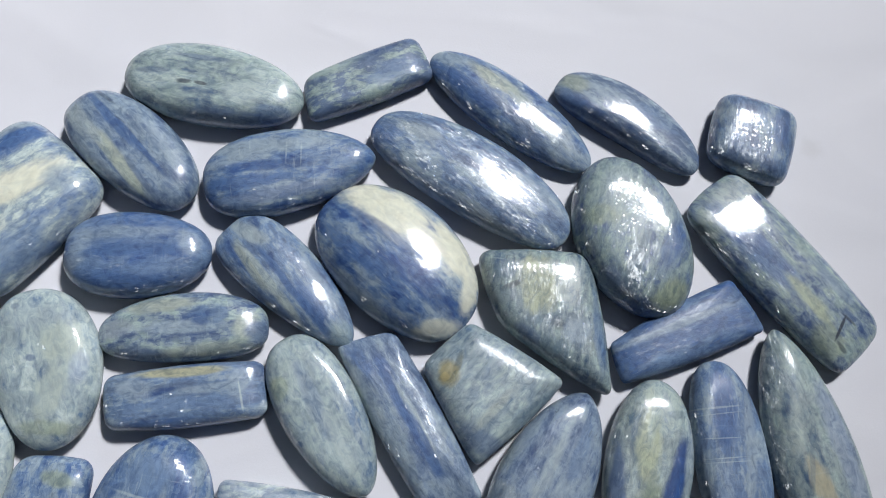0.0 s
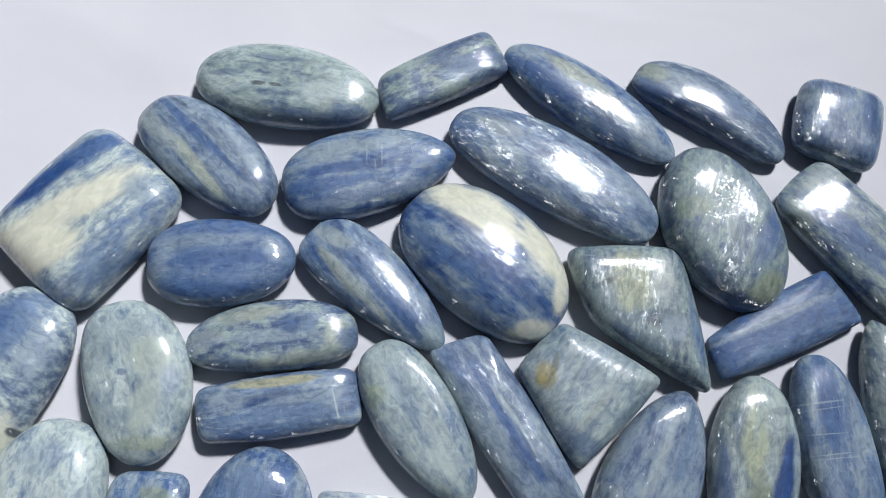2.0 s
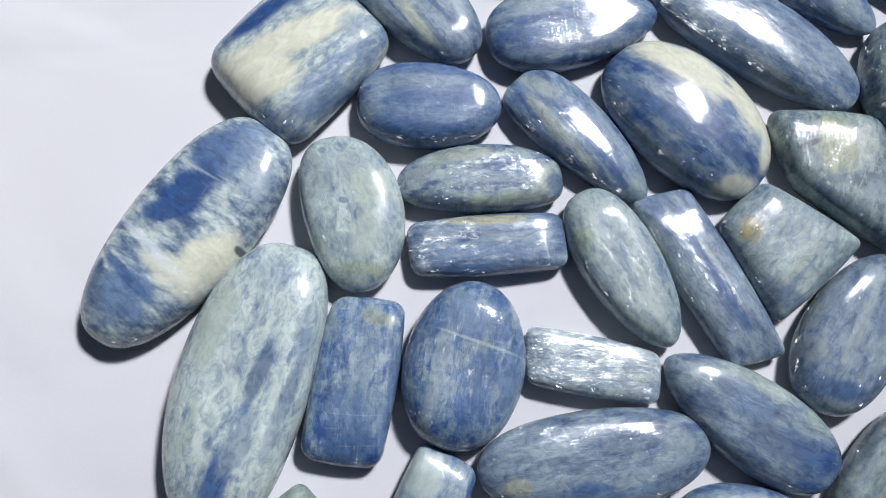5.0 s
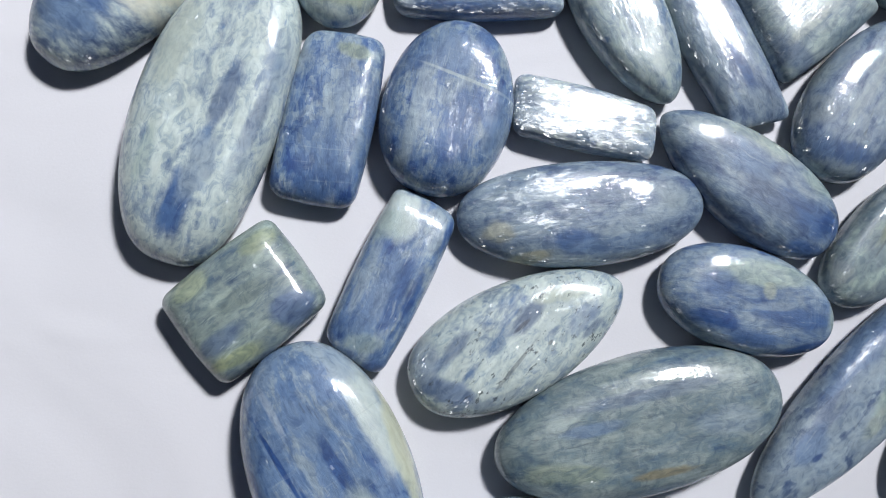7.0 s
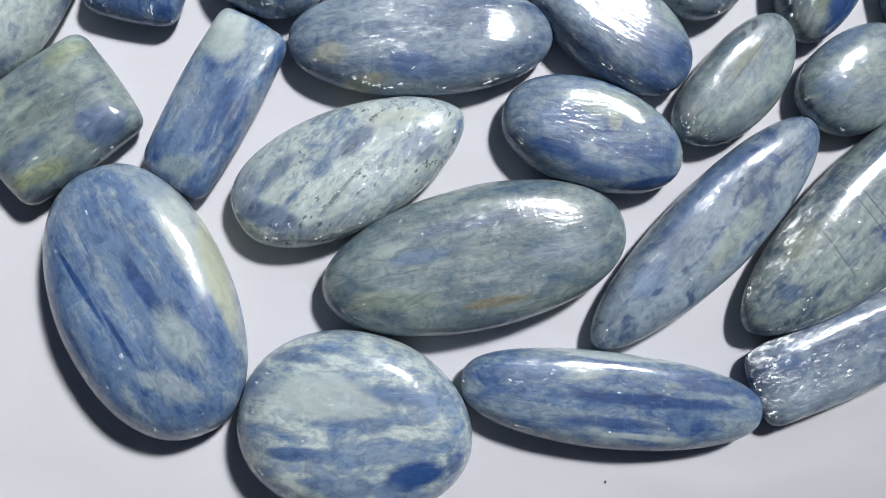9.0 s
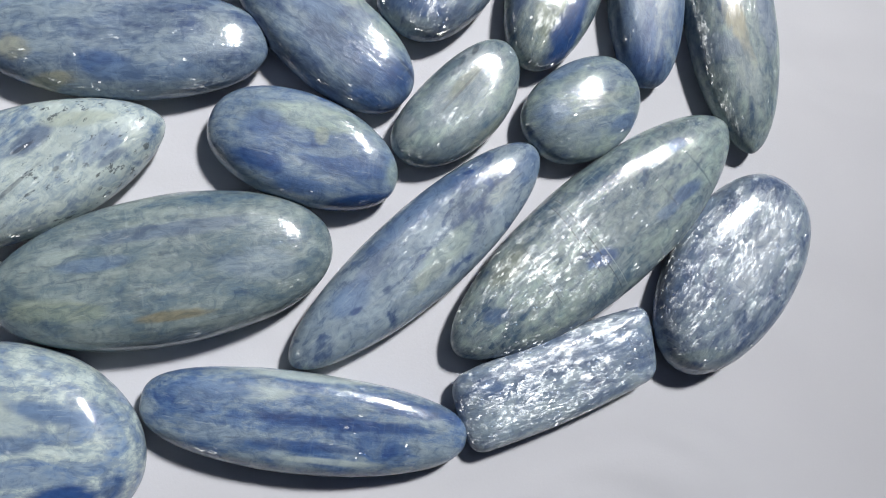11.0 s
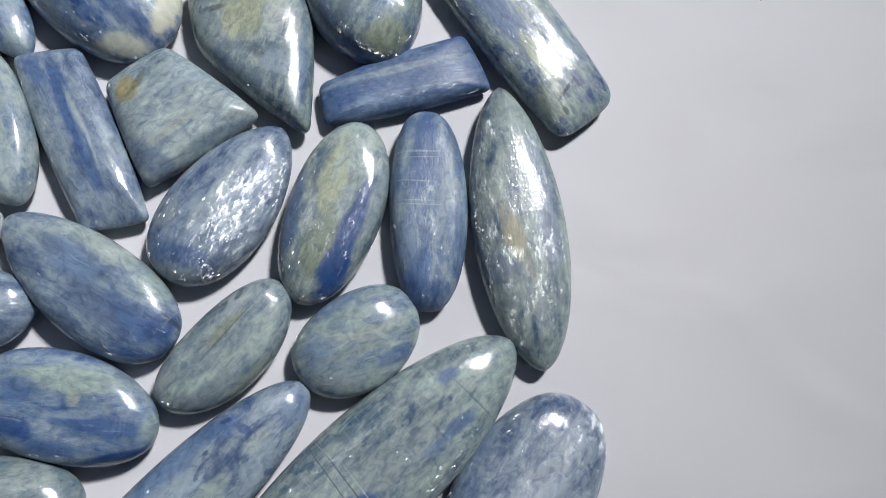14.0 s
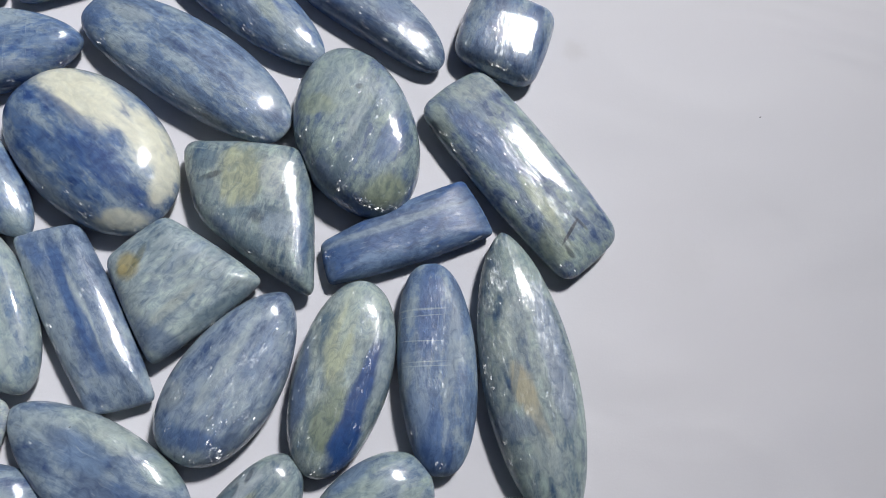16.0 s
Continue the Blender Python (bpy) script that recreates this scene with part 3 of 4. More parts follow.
block("kite_cabochon", [(20.4, 39.0), (42.8, 38.0), (44.7, 9.6), (24.3, 24.2)], 4.2, 6.7,
    kyanite((TEAL, (0.24,0.30,0.31), GREEN), fibre=-83, zones=[
        (-2.5, 2.9, 4.3, 5.7, 20, (0.40,0.43,0.29), 0.94), (2.8, 4.9, 2.4, 4.2, 20, (0.45,0.5,0.47), 0.88), (-9.1, 3.2, 2.1, 1.9, 21, TEAL, 0.88),
        (-7.0, 1.0, 2.6, 0.6, 42, INK, 0.62), (-7.7, -1.2, 2.3, 1.5, 20, (0.22,0.28,0.30), 0.75), (1.7, -2.6, 5.6, 1.0, 25, TEAL, 0.88),
        (2.9, -3.2, 1.3, 1.4, 20, INK, 0.44), (1.9, -8.3, 4.6, 2.2, 20, TEAL, 0.75), (-1.8, -6.5, 2.9, 1.1, -21, SLATE, 0.62),
        (10.5, -2.0, 1.3, 7.1, 20, MID, 0.62), (7.0, -3.3, 2.8, 2.5, 20, GREY, 0.75)], mosaic=0.35, silver=0.1, cloud=0.3, scratch=0.7),
    "green-grey kite-shaped stone with angular patches")
block("rectangular_cabochon", [(45.1, 20.6), (70.7, 33.1), (76.0, 22.5), (46.8, 12.8)], 1.6, 4.6,
    kyanite((BLUE, (0.10,0.16,0.28), MID), fibre=-2, zones=[
        (-2.1, 1.9, 15.2, 0.8, -2, GREY, 0.75), (1.4, -0.7, 12.9, 1.5, -2, BLUE, 0.62), (-9.3, 0.2, 6.8, 1.7, -4, BLUE, 0.62)], gloss=0.05, scratch=0.05),
    "slim blue bar stone with sharp cut ends", power=4.5)
cab("oval_cabochon", -55.3, 18.0, 28.4, 17.5, -75.7, 0.46, 0.41, 1.21, 7.2,
    kyanite(((0.31,0.38,0.40), (0.40,0.48,0.47), PALE), fibre=2, zones=[
        (-7.8, 1.4, 5.8, 2.5, 72, (0.36,0.43,0.44), 0.62), (-2.5, 5.1, 4.0, 3.7, 24, (0.50,0.56,0.47), 0.75), (-5.1, -3.1, 1.9, 1.6, 72, (0.26,0.33,0.36), 0.62),
        (-1.1, -0.1, 0.9, 0.6, 72, SLATE, 0.75), (4.7, 2.5, 5.6, 2.4, -33, (0.47,0.53,0.46), 0.75), (2.2, 7.0, 1.5, 2.9, 72, (0.30,0.37,0.45), 0.62),
        (5.1, -2.4, 3.7, 1.3, 72, (0.28,0.35,0.36), 0.62), (11.0, 0.6, 5.6, 1.3, 72, MOSS, 0.5), (-10.9, -1.8, 0.8, 0.6, 73, SLATE, 0.5)], cloud=0.65, flecks=0.08, grain=0.6),
    "pale green mottled oval stone")
cab("oval_cabochon", -32.1, 24.0, 29.5, 12.5, 2.8, 0.34, 0.40, 0.79, 5.8,
    kyanite((SLATE, (0.25,0.32,0.37), GREEN), fibre=1, zones=[
        (-11.1, 0.6, 3.9, 1.6, 9, (0.30,0.35,0.38), 0.75), (-3.3, 4.4, 6.9, 1.4, 4, (0.36,0.40,0.34), 0.88), (0.7, 0.2, 8.9, 1.2, -2, (0.34,0.42,0.46), 0.75),
        (3.7, 2.2, 2.2, 2.0, -2, BLUE, 0.88), (6.6, 2.1, 1.8, 2.0, -2, MID, 0.88), (11.1, -0.1, 2.5, 2.5, -2, (0.36,0.41,0.34), 0.88),
        (13.6, -1.1, 2.0, 3.0, 69, SLATE, 0.88), (-7.0, -4.0, 5.9, 1.4, -7, SLATE, 0.88), (4.7, -3.9, 7.9, 1.2, 1, (0.33,0.38,0.33), 0.75),
        (-0.3, -1.7, 2.2, 0.8, -2, SLATE, 0.62)], mosaic=0.5, scratch=0.9, silver=0.2),
    "green and blue mottled oval stone with crossing lines")
block("rectangular_cabochon", [(-45.3, 16.4), (-17.7, 18.8), (-16.7, 8.7), (-44.0, 6.8)], 2.8, 5.3,
    kyanite((SLATE, MID, GREY), fibre=-1, zones=[
        (-0.3, 3.9, 8.7, 1.0, -1, (0.38,0.38,0.26), 1), (-2.6, 1.3, 5.7, 0.8, 6, SLATE, 1), (-4.6, 0.7, 3.8, 0.6, 6, DEEP, 0.75),
        (0.9, -1.6, 9.6, 1.1, -1, MID, 0.75), (-8.3, 1.8, 3.8, 1.9, -9, (0.30,0.37,0.42), 0.75), (4.1, 0.7, 6.8, 0.8, 3, GREY, 0.75),
        (-1.3, -4.6, 10.5, 0.9, -4, BLUE, 0.75), (9.1, 0.9, 2.0, 2.9, -9, GREY, 0.75), (9.6, -1.1, 2.9, 0.2, -83, PALE, 0.62)], silver=0.11, plane=(0.2, 0.09, 0.97)),
    "blue-grey rectangular stone with an olive edge")
cab("oval_cabochon", -7.2, 8.8, 30.9, 14.2, -61.3, 0.55, 0.40, -0.06, 6.4,
    kyanite(((0.28,0.35,0.38), (0.36,0.44,0.43), (0.44,0.52,0.51)), fibre=-4, zones=[
        (-2.9, -0.4, 8.6, 1.4, -4, GREY, 0.88), (-7.6, -4.5, 2.0, 2.0, 59, MOSS, 0.5), (5.3, 0.2, 6.5, 1.2, -4, PALE, 0.62)], scratch=0.1, grain=0.6),
    "pale grey-green slim oval stone")
block("rectangular_cabochon", [(-5.5, 21.0), (5.2, 23.7), (20.4, -6.1), (10.0, -8.4)], 1.8, 5.4,
    kyanite((SLATE, (0.20,0.27,0.37), GREY), fibre=1, zones=[
        (-12.9, -2.7, 3.9, 1.4, 9, BLUE, 0.75), (-4.4, 0.2, 10.4, 1.4, 0, BLUE, 1), (-4.1, -5.3, 10.3, 1.8, 1, GREY, 1),
        (-8.1, -6.3, 4.8, 1.4, 1, GREEN, 1), (1.6, 1.0, 8.4, 0.8, 0, PALE, 0.75), (4.5, 0.3, 8.3, 1.2, 0, BLUE, 0.88),
        (7.0, -4.9, 6.4, 1.2, 1, GREY, 0.75), (13.2, 0.3, 3.9, 1.9, 60, GREY, 0.62)], silver=0.15),
    "long blue bar stone with pale fibres", power=3.2)
block("kite_cabochon", [(19.0, 25.2), (36.3, 13.6), (19.0, -1.0), (9.9, 17.0)], 2.2, 6.2,
    kyanite(((0.22, 0.29, 0.32), (0.31, 0.38, 0.40), (0.37, 0.45, 0.44)), fibre=-88, zones=[
        (-5.5, -3.7, 1.9, 2.7, 48, OCHRE, 0.81), (-5.4, -4.7, 0.8, 0.8, 48, (0.5,0.42,0.2), 0.88), (-5.5, -1.5, 0.7, 2.3, 27, (0.12,0.12,0.06), 0.56),
        (-0.8, 4.3, 4.5, 1.1, -89, GREY, 0.62), (1.6, 7.0, 1.9, 0.5, -69, TEAL, 0.5), (7.1, -7.7, 4.5, 2.2, 17, SLATE, 0.75),
        (4.6, -2.3, 5.3, 1.1, -89, (0.37,0.42,0.38), 0.75), (9.4, 2.8, 6.3, 0.9, 85, TEAL, 0.75), (8.7, 10.5, 3.7, 1.5, 79, (0.38,0.45,0.43), 0.75)], gloss=0.32, mosaic=0.3, scratch=0.6),
    "grey-green four-sided stone with an ochre corner spot", power=4.0)
cab("teardrop_cabochon", 31.8, -1.9, 31.4, 16.9, -121.4, 0.42, 0.62, 0.26, 7.2,
    kyanite((SLATE, (0.22,0.29,0.38), GREY), fibre=1, zones=[
        (-0.1, -8.9, 5.3, 1.8, 6, (0.33,0.40,0.40), 0.75), (7.8, -6.3, 2.5, 3.6, 6, (0.30,0.36,0.38), 0.62), (-0.9, -0.9, 9.8, 1.1, 0, PALE, 0.44),
        (-5.2, 2.6, 6.3, 1.3, 5, MID, 0.75), (11.6, 0.7, 5.2, 1.9, -68, BLUE, 0.88), (7.3, 6.0, 6.8, 0.9, -6, SLATE, 0.75),
        (12.6, -2.7, 2.5, 2.6, -58, MID, 0.62), (-4.7, -6.8, 4.5, 0.9, -4, GREY, 0.62)], silver=0.5, plane=(0.26, 0.04, 0.96), shine=(3.0, 4.6, 13.3, 6.1, 0)),
    "lavender-blue teardrop stone with a silvery sheen")
cab("oval_cabochon", 49.2, -2.5, 33.0, 15.8, -105.1, 0.50, 0.47, 0.26, 6.8,
    kyanite((TEAL, (0.28,0.34,0.33), (0.42,0.50,0.47)), fibre=-4, zones=[
        (-11.9, 0.4, 3.8, 3.9, -75, (0.42,0.50,0.46), 0.88), (-4.6, -1.4, 7.5, 2.3, 4, (0.44,0.48,0.33), 0.94), (-9.6, -0.9, 5.8, 1.1, -4, GREEN, 0.62),
        (7.2, 0.1, 6.2, 2.7, 1, (0.22,0.27,0.20), 1), (4.0, -5.5, 8.2, 1.4, 6, SLATE, 1), (1.6, 4.1, 10.2, 1.8, -7, DEEP, 1),
        (9.9, 3.6, 6.2, 2.3, -7, DEEP, 1), (-3.8, 6.5, 6.6, 1.3, -0, (0.33,0.40,0.42), 0.88), (-10.7, 3.2, 2.8, 0.8, -75, TEAL, 0.5)], scratch=0.2, silver=0.15),
    "green oval stone with a dark blue diagonal patch")
cab("oval_cabochon", 64.9, -0.8, 35.6, 13.3, -87.6, 0.40, 0.39, 0.28, 6.2,
    kyanite((SLATE, MID, GREY), fibre=-5, zones=[
        (-8.6, -0.7, 8.9, 2.1, -8, BLUE, 1), (11.8, -1.8, 6.3, 2.8, -5, BLUE, 0.75), (13.7, 0.9, 3.6, 0.7, -4, DEEP, 0.62),
        (2.5, -5.5, 4.6, 1.3, -8, GREY, 0.75), (-2.7, 2.8, 8.7, 1.1, -9, GREY, 0.62), (6.3, -3.4, 6.4, 1.9, -5, (0.20,0.27,0.36), 0.62),
        (-9.0, -2.1, 3.9, 0.2, -89, PALE, 0.38), (-7.9, -2.1, 3.9, 0.1, -88, PALE, 0.35), (0.4, -1.6, 4.3, 0.1, 89, PALE, 0.38),
        (-0.3, -2.1, 3.8, 0.1, -90, PALE, 0.44), (-3.7, -2.4, 3.3, 0.1, 88, PALE, 0.44)], gloss=0.05, scratch=0.25),
    "deep blue slim oval stone with fine cross lines")
cab("marquise_cabochon", 81.0, -2.4, 50.7, 16.4, -81.0, 0.58, 0.64, -0.34, 7.2,
    kyanite((TEAL, (0.27,0.33,0.33), GREEN), fibre=-2, zones=[
        (2.9, -2.5, 5.5, 2.0, 8, (0.46,0.42,0.28), 0.88), (-18.3, 0.2, 5.0, 2.6, -3, GREEN, 0.75), (-7.0, -3.8, 5.9, 1.4, -17, (0.36,0.42,0.38), 0.75),
        (7.9, -5.6, 4.8, 2.3, 79, (0.22,0.28,0.33), 1), (-1.7, 3.6, 13.0, 2.2, 2, (0.28,0.34,0.42), 0.88), (8.8, -0.9, 4.5, 1.0, 19, (0.42,0.42,0.33), 0.62),
        (13.4, -1.0, 4.5, 2.4, 19, (0.33,0.39,0.38), 0.75), (-1.5, -3.0, 6.7, 0.5, -18, TEAL, 0.5)], silver=0.10, gloss=0.6, plane=(0.08, 0.12, 0.99)),
    "long grey-green pointed stone with an ochre glint", power=3.2)
cab("oval_cabochon", -82.2, 14.6, 45.6, 20.8, -124.9, 0.40, 0.33, 0.41, 8.3,
    kyanite((SLATE, GREY, PALE), fibre=90, zones=[
        (-14.4, -0.7, 6.8, 4.0, -10, MID, 1), (-13.5, -3.5, 5.8, 3.0, -10, BLUE, 0.88), (-4.4, -2.2, 7.5, 3.5, -15, DEEP, 1),
        (0.7, -4.0, 2.7, 2.0, -53, DEEP, 0.75), (1.9, 7.6, 6.4, 3.9, -21, CREAM, 1), (7.4, 5.0, 5.7, 2.8, 86, CREAM, 0.75),
        (14.4, 0.4, 5.4, 4.8, -54, MID, 1), (11.6, -0.8, 6.7, 0.9, 77, BLUE, 0.88), (16.8, -4.6, 3.6, 3.8, -54, SLATE, 0.62),
        (5.8, -0.9, 8.6, 0.9, 81, (0.75,0.8,0.8), 0.62), (-2.0, 10.3, 0.8, 0.8, -53, INK, 0.88), (-14.0, 5.6, 4.0, 2.9, 10, GREY, 0.75),
        (-8.9, -4.6, 5.8, 0.3, -85, PALE, 0.44)], silver=0.06, cloud=0.6, grain=0.6),
    "large blue and cream oval stone with curved growth bands")
cab("oval_cabochon", -70.0, -10.7, 47.2, 21.9, -104.3, 0.37, 0.36, -1.19, 8.6,
    kyanite((GREY, PALE, PALE), fibre=-0, zones=[
        (-1.8, 2.0, 6.4, 1.4, -4, SLATE, 0.88), (-0.4, 7.1, 6.4, 1.1, -5, SLATE, 0.75), (15.4, 0.2, 5.2, 2.2, -2, BLUE, 1),
        (9.4, 1.9, 5.3, 2.2, -7, GREY, 0.88), (-17.6, -1.1, 3.7, 2.9, -74, GREY, 0.62), (-7.0, -7.2, 7.5, 2.7, -1, (0.46,0.52,0.45), 0.75),
        (-9.1, 7.3, 5.7, 1.8, 7, GREY, 0.62), (6.3, 6.4, 5.3, 1.2, -3, GREY, 0.62), (9.8, -6.2, 5.3, 1.2, 1, GREEN, 0.62)], grain=0.6, flecks=0.05),
    "very large pale green oval stone with blue streaks")
block("rectangular_cabochon", [(-57.3, 3.8), (-44.7, 2.6), (-48.8, -24.7), (-62.1, -22.9)], 3.5, 6.0,
    kyanite((BLUE, MID, GREY), fibre=6, zones=[
        (-10.2, 2.0, 2.8, 1.3, 80, MOSS, 0.62), (5.7, 2.2, 5.4, 5.5, -80, MID, 0.62), (11.5, 0.6, 3.5, 3.6, -80, BLUE, 0.88),
        (-1.5, 6.4, 5.6, 1.3, 5, BLUE, 0.62), (-3.4, 1.4, 5.6, 1.1, 6, GREY, 0.62), (-8.8, -6.1, 3.8, 1.3, 6, GREY, 0.75)], mosaic=0.45, scratch=0.45),
    "blue-grey rectangular stone with a net of fine lines")
cab("oval_cabochon", -35.3, -7.8, 28.3, 20.3, -102.1, 0.44, 0.49, 0.10, 8.1,
    kyanite((BLUE, MID, GREY), fibre=1, zones=[
        (3.3, -4.2, 8.5, 1.3, -2, GREY, 1), (3.6, 2.4, 6.6, 2.7, -3, BLUE, 0.75), (-7.2, -0.9, 4.6, 3.9, -77, MID, 0.88),
        (-3.4, 1.8, 8.3, 0.3, 83, PALE, 0.56), (-3.4, -8.5, 3.7, 1.9, -77, BLUE, 0.62), (2.4, 7.7, 5.6, 1.8, 2, MID, 0.75)], mosaic=0.35, scratch=0.7),
    "deep blue oval stone with straight pale cracks")
block("rectangular_cabochon", [(-24.7, -1.0), (-1.7, -5.8), (-2.6, -14.7), (-25.1, -11.2)], 2.5, 5.0,
    kyanite((GREY, (0.36,0.42,0.48), PALE), fibre=5, zones=[
        (-1.7, -2.5, 5.5, 1.1, 2, GREY, 0.62)], silver=0.4, grain=1.3, plane=(0.09, 0.14, 0.99)),
    "small silvery rectangular stone, bright and fibrous")
cab("teardrop_cabochon", 12.3, -16.7, 33.2, 15.6, -35.7, 0.42, 0.60, -0.17, 6.6,
    kyanite((SLATE, (0.17,0.24,0.33), GREY), fibre=6, zones=[
        (-10.5, 1.5, 4.2, 1.8, 19, (0.33,0.40,0.42), 0.88), (-1.2, 5.9, 9.5, 2.2, 11, (0.36,0.43,0.41), 1), (8.8, 6.1, 3.5, 2.6, -1, GREEN, 0.88),
        (-2.4, 1.2, 5.2, 2.6, -1, MID, 0.88), (9.9, -0.1, 7.7, 2.6, 9, BLUE, 0.88), (13.7, 1.9, 3.4, 1.8, 73, DEEP, 0.75),
        (14.7, 3.3, 2.6, 0.4, -1, INK, 0.5), (3.8, -1.8, 6.1, 2.1, -6, SLATE, 0.88), (14.5, -3.8, 5.9, 1.2, 19, BLUE, 1),
        (-6.8, 1.1, 2.6, 1.7, -1, SLATE, 0.62)], cloud=0.5, flecks=0.2),
    "dark blue teardrop stone")
cab("oval_cabochon", -14.0, -22.8, 38.9, 16.4, 6.9, 0.43, 0.43, -0.60, 7.0,
    kyanite((SLATE, (0.20, 0.27, 0.35), GREY), fibre=2, zones=[
        (-7.8, 1.9, 4.1, 1.0, -1, GREY, 0.88), (-13.8, -3.0, 2.4, 2.1, -1, (0.36,0.38,0.32), 0.88), (-9.9, -7.2, 4.1, 1.1, 8, (0.40,0.40,0.30), 0.88),
        (-2.4, -4.9, 3.3, 2.1, -1, BLUE, 0.88), (4.2, -5.9, 7.6, 1.3, 3, MID, 0.75), (13.2, 0.6, 3.4, 2.2, -21, (0.25,0.32,0.36), 0.88),
        (-1.0, 4.3, 7.6, 0.8, 2, (0.32,0.37,0.44), 0.75), (8.6, -2.7, 5.1, 0.8, 4, GREY, 0.62), (-15.5, -5.4, 2.4, 1.6, -1, SLATE, 0.88)], silver=0.16, plane=(0.14, 0.15, 0.98), shine=(-6.0, 1.0, 9.5, 5.5, 4)),
    "grey-blue oval stone with a silvery patch and ochre edge", power=3.6)
block("square_cabochon", [(-61.3, -25.8), (-51.5, -38.3), (-66.0, -51.4), (-76.4, -39.2)], 2.4, 7.1,
    kyanite(((0.17,0.22,0.23), (0.24,0.3,0.28), (0.30,0.37,0.33)), fibre=-3, zones=[
        (-4.9, 5.5, 3.4, 2.8, -39, SLATE, 1), (-0.3, -0.2, 4.5, 1.6, -2, (0.13,0.17,0.16), 0.62), (5.6, 6.0, 4.5, 1.1, -13, MOSS, 1),
        (4.5, -6.1, 3.0, 1.9, 3, MOSS, 0.62), (-6.9, -5.0, 3.1, 1.6, -7, MOSS, 0.62), (5.9, 2.8, 3.7, 1.5, -3, SLATE, 0.75)], cloud=0.5, scratch=0.1, grain=0.6),
    "olive-green square stone with a blue corner", power=4.0)
block("rectangular_cabochon", [(-42.4, -19.8), (-32.8, -24.9), (-43.9, -49.4), (-52.6, -43.8)], 2.8, 5.3,
    kyanite((BLUE, MID, GREY), fibre=1, zones=[
        (-9.3, -2.5, 3.6, 4.1, -64, PALE, 1), (-6.8, -3.9, 3.2, 2.4, -64, GREEN, 0.62), (2.0, 2.0, 7.2, 1.3, 1, BLUE, 1),
        (4.8, -0.2, 7.2, 1.6, 1, MID, 0.88), (1.8, -3.3, 6.4, 0.8, 1, GREY, 0.75), (10.4, 0.8, 3.1, 1.6, -65, GREEN, 0.62),
        (1.0, 4.1, 4.0, 0.8, 1, DEEP, 0.75)], cloud=0.4),
    "blue rectangular stone with a pale green end")
cab("teardrop_cabochon", -23.4, -42.4, 35.5, 17.3, -151.4, 0.44, 0.60, 0.26, 7.2,
    kyanite((GREY, PALE, PALE), fibre=22, zones=[
        (-1.7, -2.1, 3.3, 1.3, 19, SLATE, 0.88), (-0.4, -1.4, 1.5, 0.3, 14, INK, 0.62), (-3.0, 2.6, 0.5, 0.3, 19, INK, 0.5),
        (13.6, 2.1, 5.5, 1.7, -46, (0.20,0.27,0.37), 1), (14.4, -3.5, 2.4, 3.2, -26, (0.32,0.39,0.45), 0.75), (9.5, -2.9, 3.2, 1.1, 25, SLATE, 0.75),
        (-9.1, 1.4, 3.3, 1.6, 14, (0.30,0.38,0.47), 0.75), (-5.3, -0.4, 5.8, 0.8, 24, PALE, 0.88), (-8.3, -2.6, 5.0, 1.0, -15, (0.50,0.56,0.46), 0.75),
        (2.6, 3.0, 4.9, 0.3, 24, INK, 0.44), (-9.8, 3.5, 2.5, 0.6, 14, SLATE, 0.75), (7.9, 6.6, 4.8, 0.9, -6, GREY, 0.62)], flecks=0.9, cloud=0.5, silver=0.2),
    "pale grey-green teardrop stone with dark specks")
cab("oval_cabochon", 11.8, -35.9, 28.1, 16.3, -14.2, 0.48, 0.43, 0.16, 6.6,
    kyanite(((0.11, 0.18, 0.31), (0.20, 0.28, 0.38), GREY), fibre=10, zones=[
        (-0.1, 4.2, 8.8, 2.1, 10, GREEN, 1), (1.6, 2.0, 1.1, 1.2, 16, (0.40,0.44,0.33), 0.62), (-6.2, 0.7, 3.1, 2.5, 16, BLUE, 0.75),
        (-5.1, -4.1, 3.9, 1.6, 5, DEEP, 0.88), (6.0, -1.1, 6.4, 1.7, 10, BLUE, 1), (11.1, 1.1, 2.0, 1.7, 15, BLUE, 0.62),
        (13.7, 1.0, 2.0, 2.1, 15, GREEN, 0.75), (9.2, -5.4, 7.0, 1.2, 31, DEEP, 1), (1.2, -5.8, 4.6, 1.1, 15, BLUE, 0.88),
        (3.2, -0.1, 3.1, 0.7, 15, GREY, 0.62)], cloud=0.5),
    "blue oval stone with a pale green cloud")
